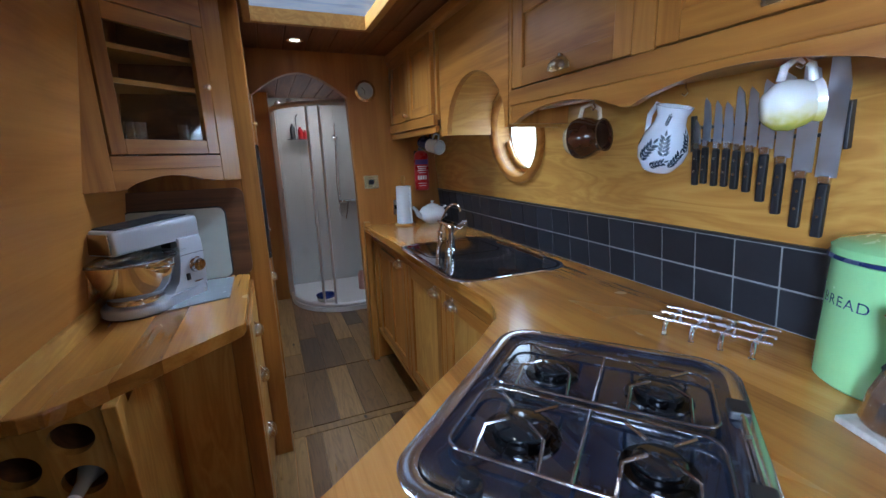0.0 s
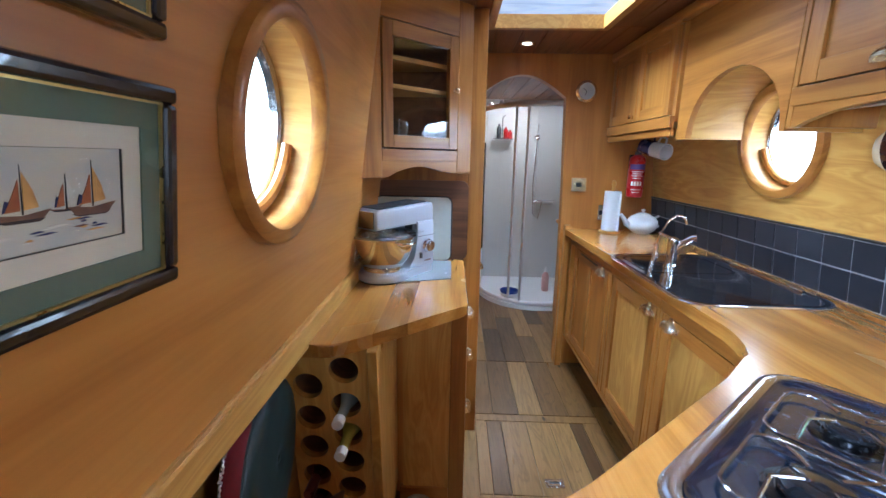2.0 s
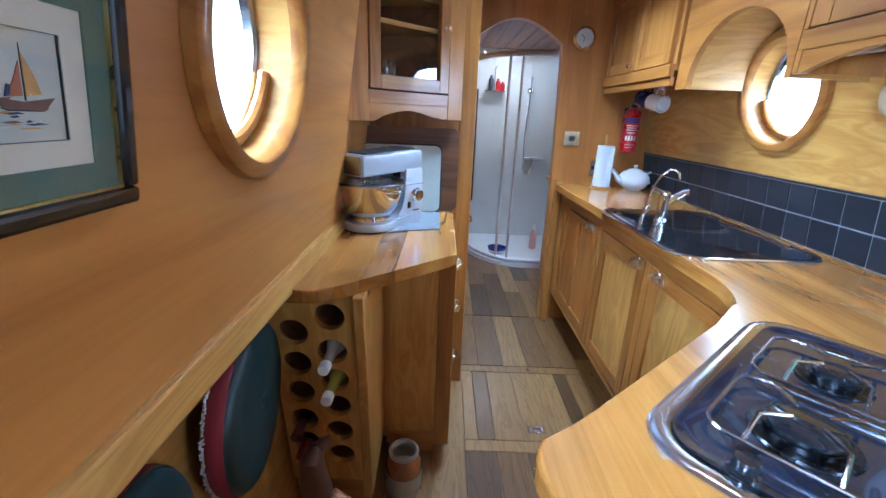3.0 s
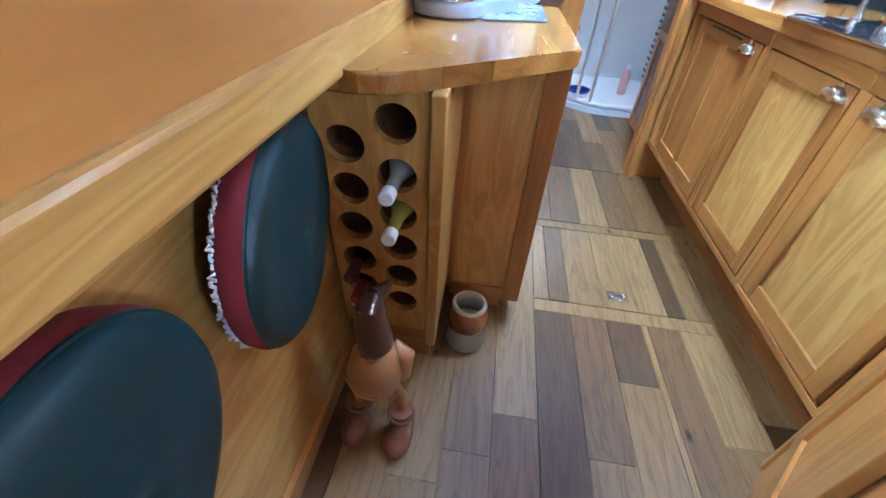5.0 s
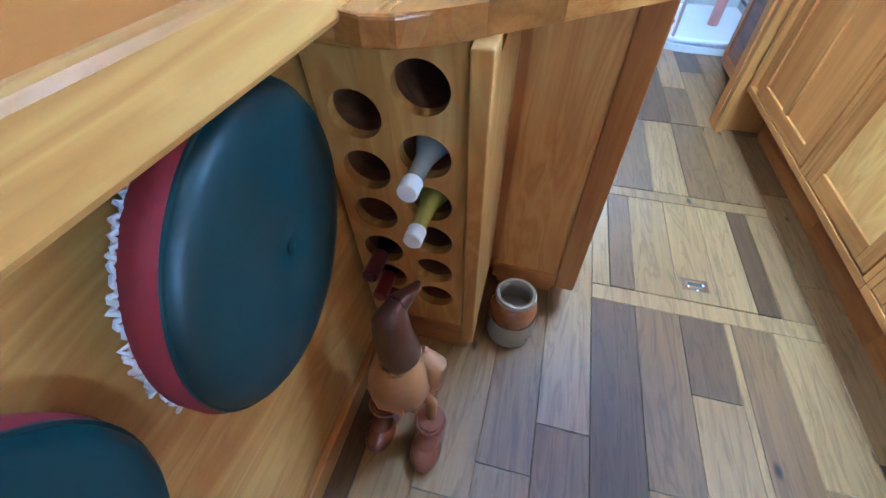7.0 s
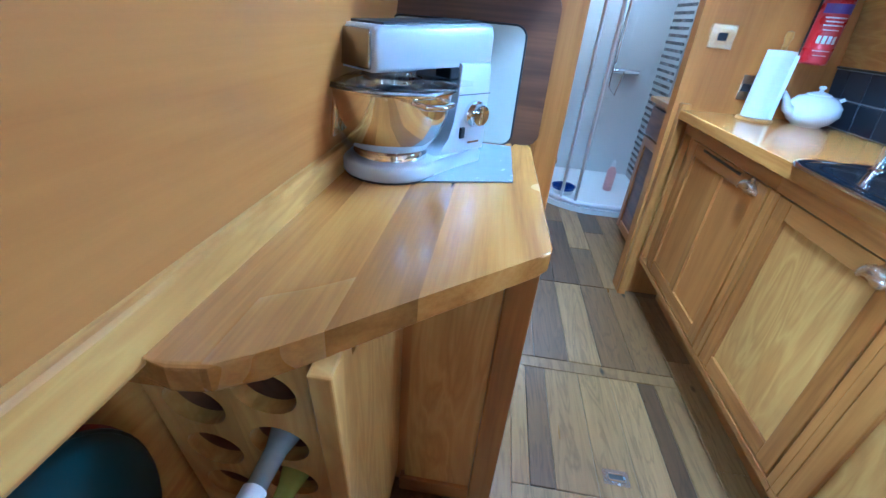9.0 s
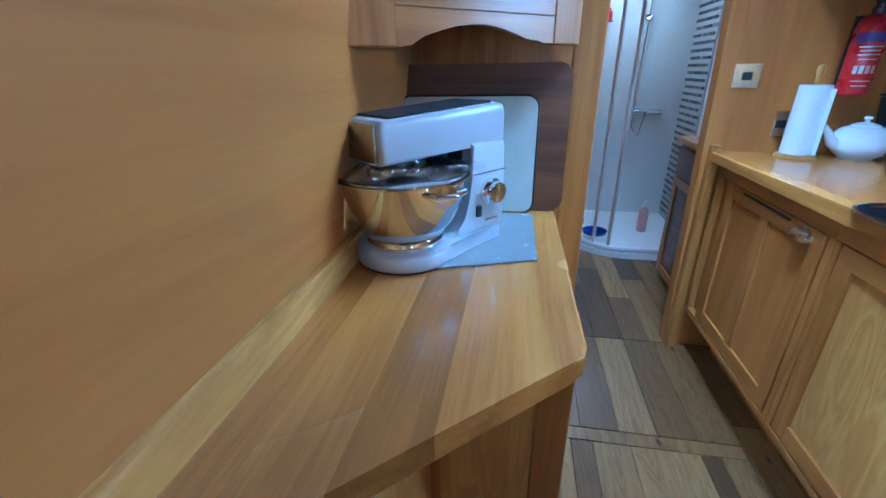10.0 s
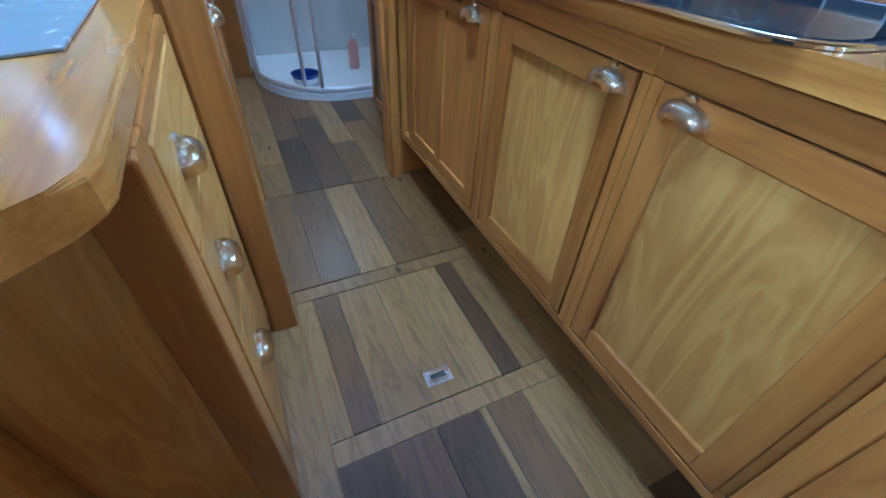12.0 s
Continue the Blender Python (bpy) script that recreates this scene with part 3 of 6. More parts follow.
part("stile", B(0.455, 0.501, -0.004, 0.018, 1.384, 1.811, 0.0025), OAK["z"], door)
part("rail", B(0.183, 0.455, -0.0035, 0.018, 1.762, 1.811, 0.002), OAK["x"], door)
part("rail", B(0.183, 0.455, -0.0035, 0.018, 1.384, 1.430, 0.002), OAK["x"], door)
part("pane", B(0.180, 0.458, 0.006, 0.010, 1.426, 1.766), GLASS, door, "glass pane")
knob(door, 0.478, -0.004, 1.61)
bm = prism(bmesh.new(), [(0.0, 0.024), (0.57, 0.024), (0.30, 0.30)], 1.338, 1.356)
part("floor_board", bm, OAK["x"], g)
for z in (1.595, 1.693):
    part("shelf", prism(bmesh.new(), [(0.05, 0.03), (0.53, 0.03), (0.30, 0.27)], z, z + 0.016), PALE["x"], g)
# dark walnut backs carry the cupboard's inner shade in their colour
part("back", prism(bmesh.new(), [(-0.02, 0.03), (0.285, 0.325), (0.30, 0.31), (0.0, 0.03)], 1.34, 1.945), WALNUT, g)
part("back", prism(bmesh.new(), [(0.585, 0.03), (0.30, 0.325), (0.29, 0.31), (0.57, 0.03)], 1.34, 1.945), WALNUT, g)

for u_ in (0.20, 0.235, 0.27, 0.41):
    o_ = thing("tumbler", "glass tumbler standing in the glazed cupboard", "glass", G @ Matrix.Translation((u_, 0.055 if u_ < 0.4 else 0.05, 1.356)), "tumblers in the cupboard")
    part("glass", lathe(bmesh.new(), [(0.014, 0), (0.016, 0.002), (0.018, 0.13), (0.0165, 0.13), (0.0145, 0.005), (0.002, 0.004)], 18), clear("tumbler_glass", (0.9, 0.95, 0.92), 0.02), o_, "", True)

# overhead cupboards on the right
ox = 0.505
t = thing("wall_cupboard", "oak wall cupboards with brass pulls and a scalloped valance", "cupboard", pose(ox, 1.305, 0, 0, 0, -90), "wall cupboards over the worktop")
LEN = 1.60
part("carcass", B(0.0, LEN, 0.024, 0.235, 1.512, 1.945), OAK["x"], t)
part("end_panel", B(-0.002, 0.016, 0.002, 0.24, 1.45, 1.945, 0.002), OAK["z"], t)
part("bottom_rail", B(0, LEN, 0, 0.024, 1.506, 1.556, 0.003), OAK["x"], t)
part("top_rail", B(0, LEN, 0, 0.024, 1.83, 1.945, 0.003), OAK["x"], t)
for x in (-0.024, 0.514, 1.071):
    part("stile", B(max(0.0, x), x + 0.060 if x > 0 else 0.017, 0.0005, 0.024, 1.556, 1.83, 0.002), OAK["z"], t)
for x in (0.019, 0.576, 1.133):
    d = shaker_door(t, x, x + 0.493, 1.560, 1.826, 0.002, 0.055, None, OAK["x"])
    cup_handle(d, x + 0.247, 0.002, 1.586, 0.075)
vp = [(0.0, 1.506), (0.0, 1.448)]
for k in range(3):
    a = 0.03 + 0.49 * k
    vp += [(a + 0.46 * i / 16, 1.450 + 0.042 * math.sin(math.pi * i / 16) ** 0.8) for i in range(17)]
vp += [(LEN, 1.448), (LEN, 1.506)]
part("valance", prism(bmesh.new(), vp, -0.024, -0.004, 0.0, UPRIGHT), OAK["x"], t, "scalloped oak valance")

t = thing("arch_panel", "oak panel with an arched cut-out over the porthole", "panel", pose(ox, 1.904, 0, 0, 0, -90))
curve = [(0.325 - 0.250 * math.cos(math.pi * i / 24), 1.452 + 0.215 * math.sin(math.pi * i / 24)) for i in range(25)]
ap = [(0, 1.945), (0, 1.440), (0.075, 1.440)] + curve + [(0.575, 1.440), (0.597, 1.440), (0.597, 1.945)]
part("face", prism(bmesh.new(), ap, -0.024, 0.0, 0.0, UPRIGHT), OAK["x"], t)
back = [(0.325 + 0.266 * math.cos(math.pi * i / 24), 1.452 + 0.231 * math.sin(math.pi * i / 24)) for i in range(25)]
part("lining", prism(bmesh.new(), [(0.075, 1.440)] + curve + [(0.575, 1.440), (0.591, 1.440)] + back + [(0.059, 1.440)], -0.225, -0.024, 0.0, UPRIGHT), PALE["y"], t, "pale curved lining of the arch")

t = thing("far_wall_cupboard", "oak wall cupboard with a panelled door and brass knob", "cupboard", pose(0.47, 2.66, 0, 0, 0, -90), "wall cupboards over the worktop")
part("carcass", B(0.0, 0.750, 0.022, 0.26, 1.515, 1.945), OAK["z"], t)
part("bottom_rail", B(0.0, 0.753, 0, 0.022, 1.490, 1.540, 0.003), OAK["x"], t)
d = shaker_door(t, 0.03, 0.385, 1.543, 1.90, 0.002, 0.05, None, OAK["z"])
knob(d, 0.362, 0.002, 1.568)
shaker_door(t, 0.389, 0.725, 1.543, 1.90, 0.002, 0.05, None, OAK["z"])
part("top_rail", B(0.0, 0.753, 0, 0.022, 1.90, 1.945, 0.003), OAK["x"], t)
part("valance", B(0.0, 0.753, 0.01, 0.03, 1.455, 1.490, 0.004), OAK["x"], t)
setting("cornice", B(0.460, 0.503, 1.305 - LEN, 2.66, 1.905, 1.948, 0.01), OAK["y"], "oak cornice along the ceiling", "trim")

# ---- on the worktop ----
GLOSS = plain("black_glass", (0.004, 0.005, 0.008), 0.07, 0.0, 0.05)
GLOSS.node_tree.nodes["Principled BSDF"].inputs["Specular IOR Level"].default_value = 0.32
ENAMEL = plain("midnight_enamel", (0.008, 0.013, 0.028), 0.22, 0.0, 0.1, coat=1.0)
ENAMEL.node_tree.nodes["Principled BSDF"].inputs["Specular IOR Level"].default_value = 0.9
HOB = pose(0.179, 0.508, WT, 0, 0, 40.3)
h = thing("gas_hob", "four-burner black enamel gas hob with a bright steel rim", "hob", HOB)


def dished(x0, x1, y0, y1, r, levels, n=8):
    """Rounded pan: (inset, height) outlines joined one inside the next, the last one closed."""
    bm = bmesh.new()
    loops = []
    for ins, z in levels:
        rr = max(0.01, r - ins * 0.75)
        loops.append([bm.verts.new((x, y, z)) for x, y in rounded(x0 + ins, x1 - ins, y0 + ins, y1 - ins, rr, n)])
    k = len(loops[0])
    for a, b in zip(loops, loops[1:]):
        for i in range(k):
            bm.faces.new((a[i], a[(i + 1) % k], b[(i + 1) % k], b[i]))
    bm.faces.new(loops[-1])
    return bm


part("rim", dished(-0.28, 0.28, -0.236, 0.236, 0.075, [(0.0, 0.001), (0.0, 0.004), (0.004, 0.0075), (0.014, 0.009), (0.028, 0.006), (0.034, 0.002)]), plain("brushed_rim", (0.74, 0.75, 0.78), 0.22, 1.0, 0.01, 1.5), h, "polished steel rim", True)
part("well", dished(-0.252, 0.252, -0.208, 0.208, 0.055, [(0.0, 0.0085), (0.004, 0.0065), (0.022, 0.003), (0.030, 0.0027)]), ENAMEL, h, "glossy blue-black enamel well", True)
for bx, by, r in ((0.099, 0.088, 0.034), (0.094, -0.098, 0.040), (-0.100, 0.090, 0.045), (-0.098, -0.099, 0.036)):
    bn = part("burner", lathe(bmesh.new(), [(r + 0.016, 0.003), (r + 0.014, 0.006), (r, 0.007), (r, 0.014), (r - 0.006, 0.016)], 28, Matrix.Translation((bx, by, 0))), plain("dark_burner", (0.05, 0.05, 0.055), 0.25, 1.0), h, "dark steel burner ring", True)
    part("cap", lathe(bmesh.new(), [(r - 0.004, 0.0155), (r - 0.003, 0.021), (r - 0.009, 0.024), (0.002, 0.0245)], 28, Matrix.Translation((bx, by, 0))), BLACK, bn, "black burner cap", True)
WIRE = plain("dark_wire", (0.42, 0.42, 0.45), 0.2, 1.0)
for sx in (1, -1):
    cx = 0.098 * sx
    ps = part("pan_support", tube(bmesh.new(), [(cx + x, y, 0.014) for x, y in rounded(-0.088, 0.088, -0.182, 0.182, 0.03, 4)], 0.0032, 8, True), WIRE, h, "wire pan support", True)
    for by in (0.090, -0.098):
        for a in (45, 135, 225, 315):
            c, s_ = math.cos(radians(a)), math.sin(radians(a))
            part("finger", tube(bmesh.new(), [(cx + 0.085 * (1 if c > 0 else -1), by + 0.065 * s_, 0.014), (cx + 0.062 * c, by + 0.062 * s_, 0.034), (cx + 0.022 * c, by + 0.022 * s_, 0.034)], 0.003, 6), WIRE, ps, "", True)
    part("crossbar", tube(bmesh.new(), [(cx - 0.088, 0.0, 0.014), (cx + 0.088, 0.0, 0.014)], 0.003, 6), WIRE, ps, "", True)
for i in range(4):
    part("control_knob", lathe(bmesh.new(), [(0.019, 0.004), (0.018, 0.010), (0.014, 0.013), (0.013, 0.026), (0.002, 0.027)], 20, Matrix.Translation((-0.232, 0.12 - 0.08 * i, 0))), BLACK, h, "black control knob", True)
for x in (0.085, -0.115):
    part("hinge_block", B(x - 0.022, x + 0.022, -0.226, -0.196, 0.006, 0.022, 0.004), DARK, h, "black lid hinge")
part("hinge_bar", tube(bmesh.new(), [(0.075, -0.214, 0.016), (-0.105, -0.214, 0.016)], 0.005, 8), STEEL, h, "steel hinge bar", True)

# sink
s_ = thing("sink", "glossy black inset sink and drainer with a bright edge", "sink", pose(0.512, 1.585, WT))
part("rim", dished(-0.245, 0.24, -0.352, 0.355, 0.10, [(0.0, 0.001), (0.0, 0.005), (0.004, 0.008), (0.010, 0.008), (0.014, 0.006)]), CHROME, s_, "thin bright edge", True)
part("basin", dished(-0.235, 0.23, -0.342, 0.345, 0.092, [(0.0, 0.0075), (0.012, 0.0075), (0.014, 0.0045), (0.02, 0.0042)]), GLOSS, s_, "glossy black sink top", True)
part("bowl", dished(-0.20, 0.16, 0.02, 0.30, 0.06, [(0.0, 0.0042), (0.0, 0.0062), (0.004, 0.0066), (0.008, 0.0060), (0.012, 0.0056)]), GLOSS, s_, "glossy black bowl cover", True)
for k in range(5):
    part("drainer_rib", B(-0.17 + 0.065 * k, -0.165 + 0.065 * k, -0.30, -0.02, 0.0042, 0.0056, 0.0006), GLOSS, s_)
part("upstand", tube(bmesh.new(), [(0.212, -0.20, 0.010), (0.214, 0.05, 0.012), (0.205, 0.16, 0.010)], 0.006, 8), CHROME, s_, "", True)

t = thing("filter_tap", "slim chrome swan-neck filter tap", "tap", pose(0.475, 1.885, WT + 0.006, 0, 0, 12))
part("base", lathe(bmesh.new(), [(0.017, 0), (0.017, 0.004), (0.011, 0.008), (0.010, 0.05), (0.013, 0.052), (0.013, 0.06), (0.006, 0.063)], 20), CHROME, t, "", True)
part("spout", tube(bmesh.new(), [(0, 0, 0.05), (0.004, -0.012, 0.11), (0.022, -0.03, 0.165), (0.042, -0.048, 0.19), (0.056, -0.06, 0.190), (0.068, -0.072, 0.175), (0.072, -0.076, 0.155)], 0.0055, 10), CHROME, t, "", True)
part("lever", tube(bmesh.new(), [(0, 0, 0.056), (-0.025, -0.018, 0.062)], 0.004, 8), DARK, t, "", True)
t = thing("mixer_tap", "chrome single-lever mixer tap", "tap", pose(0.455, 1.715, WT + 0.006, 0, 0, 0))
part("body", lathe(bmesh.new(), [(0.026, 0), (0.026, 0.005), (0.021, 0.010), (0.020, 0.085), (0.023, 0.10), (0.020, 0.115), (0.004, 0.122)], 24), CHROME, t, "", True)
part("spout", tube(bmesh.new(), [(0.0, 0, 0.070), (0.025, -0.012, 0.095), (0.055, -0.028, 0.122), (0.070, -0.036, 0.124)], [0.015, 0.013, 0.012, 0.014], 12), CHROME, t, "", True)
part("lever", tube(bmesh.new(), [(0, 0, 0.108), (-0.02, 0.018, 0.120), (-0.042, 0.04, 0.132)], [0.012, 0.007, 0.005], 10), CHROME, t, "", True)

# bread bin
GREEN = plain("mint_enamel", (0.30, 0.55, 0.24), 0.22, 0, 0.04, 12, coat=0.5)
NAVY = plain("navy_enamel", (0.02, 0.03, 0.10), 0.25)
t = thing("bread_bin", "mint green enamel bread bin with a navy rim", "bread bin", pose(0.716, 0.345, WT))
RB = 0.112
part("body", lathe(bmesh.new(), [(RB - 0.004, 0), (RB, 0.004), (RB, 0.225), (RB - 0.003, 0.228)], 48), GREEN, t, "", True)
lid = part("lid", lathe(bmesh.new(), [(RB + 0.003, 0.232), (RB + 0.003, 0.248), (RB - 0.008, 0.258), (RB - 0.05, 0.268), (0.004, 0.272)], 48), GREEN, t, "domed mint lid", True)
part("rim", lathe(bmesh.new(), [(RB, 0.227), (RB + 0.0055, 0.228), (RB + 0.0055, 0.235), (RB, 0.236)], 48, closed=True), NAVY, lid, "navy rim", True)
part("knob", lathe(bmesh.new(), [(0.012, 0.27), (0.009, 0.28), (0.018, 0.29), (0.014, 0.30), (0.002, 0.302)], 20), NAVY, lid, "", True)


def lettering(text, size, fold):
    """Letters as a mesh, each vertex folded on to its surface."""
    cu = bpy.data.curves.new("letters", "FONT")
    cu.body, cu.size, cu.align_x, cu.space_character = text, size, "CENTER", 1.15
    ob = new("letters", cu)
    me = bpy.data.meshes.new_from_object(ob.evaluated_get(bpy.context.evaluated_depsgraph_get()))
    bpy.data.objects.remove(ob)
    bm = bmesh.new()
    bm.from_mesh(me)
    bmesh.ops.triangulate(bm, faces=bm.faces)
    for v in bm.verts:
        v.co = fold(v.co.x, v.co.y)
    return bm


def on_bin(x, y):
    a = radians(152) + x / RB
    return Vector(((RB + 0.0012) * math.cos(a), (RB + 0.0012) * math.sin(a), 0.148 + y))


part("lettering", lettering("BREAD", 0.027, on_bin), NAVY, t, "dark lettering reading BREAD")

# moka pot on its mat
t = thing("pot_stand", "pale stone pot stand", "trivet", pose(0.54, 0.258, WT, 0, 0, 70))
part("slab", B(-0.06, 0.06, -0.06, 0.06, 0, 0.012, 0.003), plain("stone", (0.42, 0.38, 0.33), 0.5, 0, 0.2, 60), t)
t = thing("coffee_pot", "polished steel stovetop coffee pot", "coffee pot", pose(0.545, 0.265, WT + 0.012, 0, 0, 200))
part("base", lathe(bmesh.new(), [(0.050, 0), (0.056, 0.006), (0.050, 0.05), (0.040, 0.085), (0.042, 0.088)], 16), STEEL, t)
part("top", lathe(bmesh.new(), [(0.042, 0.089), (0.036, 0.10), (0.048, 0.165), (0.049, 0.168)], 16), STEEL, t)
part("lid", lathe(bmesh.new(), [(0.050, 0.168), (0.044, 0.176), (0.008, 0.186)], 16), STEEL, t)
part("knob", lathe(bmesh.new(), [(0.007, 0.186), (0.010, 0.200), (0.003, 0.206)], 12), DARK, t)
part("handle", tube(bmesh.new(), [(-0.045, 0, 0.16), (-0.085, 0, 0.155), (-0.09, 0, 0.10)], [0.007, 0.008, 0.006], 8), DARK, t, "", True)

# chrome trivet
BRIGHT = plain("bright_metal", (0.86, 0.86, 0.90), 0.24, 1.0, 0.02)
t = thing("wire_trivet", "chrome bar trivet on small feet", "trivet", pose(0.615, 0.607, WT, 0, 0, -70))
for k in range(4):
    x = -0.084 + 0.056 * k
    part("bar", tube(bmesh.new(), [(x, -0.055, 0.004), (x, -0.055, 0.026), (x, -0.05, 0.032), (x, 0.05, 0.032), (x, 0.055, 0.026), (x, 0.055, 0.004)], 0.0046, 8), BRIGHT, t, "", True)
    for y in (-0.055, 0.055):
        part("foot", lathe(bmesh.new(), [(0.006, 0), (0.0065, 0.005), (0.003, 0.008)], 10, Matrix.Translation((x, y, 0))), CHROME, t, "", True)
for k in range(3):
    part("crossbar", tube(bmesh.new(), [(-0.112, -0.044 + 0.044 * k, 0.0385), (0.112, -0.044 + 0.044 * k, 0.0395)], 0.0036, 8), BRIGHT, t, "", True)

# teapot, kitchen roll
t = thing("teapot", "round white china teapot", "teapot", pose(0.692, 2.54, WT, 0, 0, 8) @ Matrix.Scale(1.14, 4))
part("body", lathe(bmesh.new(), [(0.042, 0), (0.045, 0.004), (0.062, 0.015), (0.078, 0.042), (0.075, 0.068), (0.055, 0.090), (0.034, 0.098), (0.033, 0.094)], 36), CHINA, t, "", True)
lid = part("lid", lathe(bmesh.new(), [(0.036, 0.097), (0.034, 0.101), (0.018, 0.107), (0.007, 0.109), (0.006, 0.114), (0.011, 0.119), (0.009, 0.125), (0.001, 0.127)], 28), CHINA, t, "", True)
part("spout", tube(bmesh.new(), [(-0.060, 0, 0.040), (-0.090, 0, 0.052), (-0.105, 0, 0.080), (-0.122, 0, 0.098)], [0.021, 0.015, 0.011, 0.009], 14), CHINA, t, "", True)
part("handle", tube(bmesh.new(), [(0.066, 0, 0.078), (0.095, 0, 0.092), (0.118, 0, 0.080), (0.116, 0, 0.052), (0.092, 0, 0.034), (0.068, 0, 0.034)], 0.0065, 10), CHINA, t, "", True)
t = thing("kitchen_roll", "white paper kitchen roll on a wooden holder", "kitchen roll", pose(0.505, 2.545, WT))
part("base", lathe(bmesh.new(), [(0.062, 0), (0.064, 0.004), (0.060, 0.012), (0.004, 0.013)], 28), PALE["x"], t, "", True)
part("pole", lathe(bmesh.new(), [(0.009, 0.013), (0.009, 0.275), (0.014, 0.285), (0.011, 0.305), (0.002, 0.31)], 14), PALE["z"], t, "", True)
PAPER = plain("paper", (0.66, 0.66, 0.65), 0.85, 0, 0.02, 80, 0.15)
bm = lathe(bmesh.new(), [(0.020, 0.014), (0.050, 0.014), (0.047, 0.245), (0.020, 0.247)], 32, closed=True)
rl = part("roll", bm, PAPER, t, "", True)
part("loose_sheet", B(0.026, 0.0275, -0.064, -0.040, 0.016, 0.235), PAPER, rl)

# brass plates
for nm, x, z, w, hh, lab in (("switch_plate", 0.330, 1.200, 0.094, 0.086, "brass wall plate with a small dark display"), ("socket_plate", 0.487, 1.03, 0.05, 0.095, "brass wall socket beside the kitchen roll")):
    t = thing(nm, lab, "switch" if "display" in lab else "socket", pose(x, 2.66, z))
    part("plate", B(-w / 2, w / 2, -0.008, 0, -hh / 2, hh / 2, 0.003), BRASS, t)
    part("insert", B(-0.017, 0.017, -0.0105, -0.007, -0.014, 0.014, 0.001), DARK, t, "dark insert")
t = thing("clock", "small round brass ship's clock", "clock", pose(0.325, 2.66, 1.742) @ Matrix.Rotation(radians(90), 4, "X"))
part("case", lathe(bmesh.new(), [(0.046, 0), (0.048, 0.015), (0.062, 0.018), (0.062, 0.024), (0.048, 0.032), (0.045, 0.026), (0.045, 0.01)], 36), BRASS, t, "", True)
part("dial", lathe(bmesh.new(), [(0.045, 0.0262), (0.044, 0.0275)], 32), plain("dial", (0.55, 0.55, 0.52), 0.4), t, "pale dial")
for a, l in ((50, 0.03), (160, 0.022)):
    part("hand", B(-0.0015, 0.0015, 0, l, 0.028, 0.029, m=Matrix.Rotation(radians(a), 4, "Z")), DARK, t)

# fire extinguisher on its bracket
RED = plain("red_enamel", (0.42, 0.012, 0.016), 0.28, 0, 0.05, 20, coat=0.3)
t = thing("fire_extinguisher", "red fire extinguisher with a printed label", "fire extinguisher", pose(0.652, 2.605, 1.135))
part("cylinder", lathe(bmesh.new(), [(0.038, 0), (0.045, 0.006), (0.046, 0.02), (0.046, 0.21), (0.040, 0.235), (0.020, 0.25)], 32), RED, t, "", True)
part("head", lathe(bmesh.new(), [(0.018, 0.25), (0.018, 0.268), (0.012, 0.272), (0.012, 0.285)], 18), DARK, t, "", True)
part("lever", B(-0.01, 0.01, -0.055, 0.015, 0.283, 0.292, 0.003), DARK, t)
part("lever", B(-0.009, 0.009, -0.05, 0.01, 0.268, 0.274, 0.002), STEEL, t)
part("bracket", B(-0.03, 0.03, 0.044, 0.055, 0.01, 0.25, 0.002), DARK, t)


def arc_patch(r, a0, a1, z0, z1, n=10):
    bm = bmesh.new()
    cols = [[bm.verts.new((r * math.cos(radians(a0 + (a1 - a0) * i / n)), r * math.sin(radians(a0 + (a1 - a0) * i / n)), z)) for z in (z0, z1)] for i in range(n + 1)]
    for a, b in zip(cols, cols[1:]):
        bm.faces.new((a[0], b[0], b[1], a[1]))
    return bm


part("label", arc_patch(0.0466, 195, 315, 0.165, 0.195), plain("label_violet", (0.10, 0.05, 0.25), 0.4), t, "violet band of unreadable print")
PRINT = plain("print_white", (0.75, 0.72, 0.72), 0.45)
for z, h_, a0, a1 in ((0.150, 0.004, 215, 300), (0.138, 0.004, 222, 290), (0.126, 0.004, 218, 296), (0.112, 0.003, 225, 285), (0.045, 0.003, 220, 290), (0.030, 0.003, 228, 282)):
    part("print_bar", arc_patch(0.0468, a0, a1, z, z + h_), PRINT, t)
for k in range(4):
    part("print_bar", arc_patch(0.0468, 218 + 20 * k, 232 + 20 * k, 0.070, 0.095, 3), PRINT, t)


# ---- hanging jugs and mug ----
def jug(name, label, m, prof, mats, handle, n=36, hr=0.007, split=None):
    """Pot turned round local z; walls have thickness; hung by its handle."""
    t = thing(name, label, "jug" if "jug" in name else "mug", m, "jugs and mugs on hooks")
    inner = [(max(0.002, r - 0.005), z) for r, z in prof[::-1] if z > 0.006] + [(0.002, 0.006)]
    cut = split or len(prof)
    part("body", lathe(bmesh.new(), prof[:cut] + ([] if split else inner), n), mats[0], t, "", True)
    if split:
        part("glaze", lathe(bmesh.new(), [(r + 0.0008, z) for r, z in prof[cut - 2:]] + inner, n), mats[1], t, "contrasting glaze", True)
    part("handle", tube(bmesh.new(), handle, hr, 10), mats[-1], t, "", True)
    return t


CREAM = plain("cream_glaze", (0.66, 0.56, 0.38), 0.2, 0, 0.04, 15, coat=0.5)
BROWN = plain("brown_glaze", (0.055, 0.018, 0.008), 0.12, 0, 0.25, 15, coat=0.7)


def hung(x, y, z, tilt, turn):
    return Matrix.Translation((x, y, z)) @ Matrix.Rotation(radians(turn), 4, "Z") @ Matrix.Rotation(radians(tilt), 4, "X")


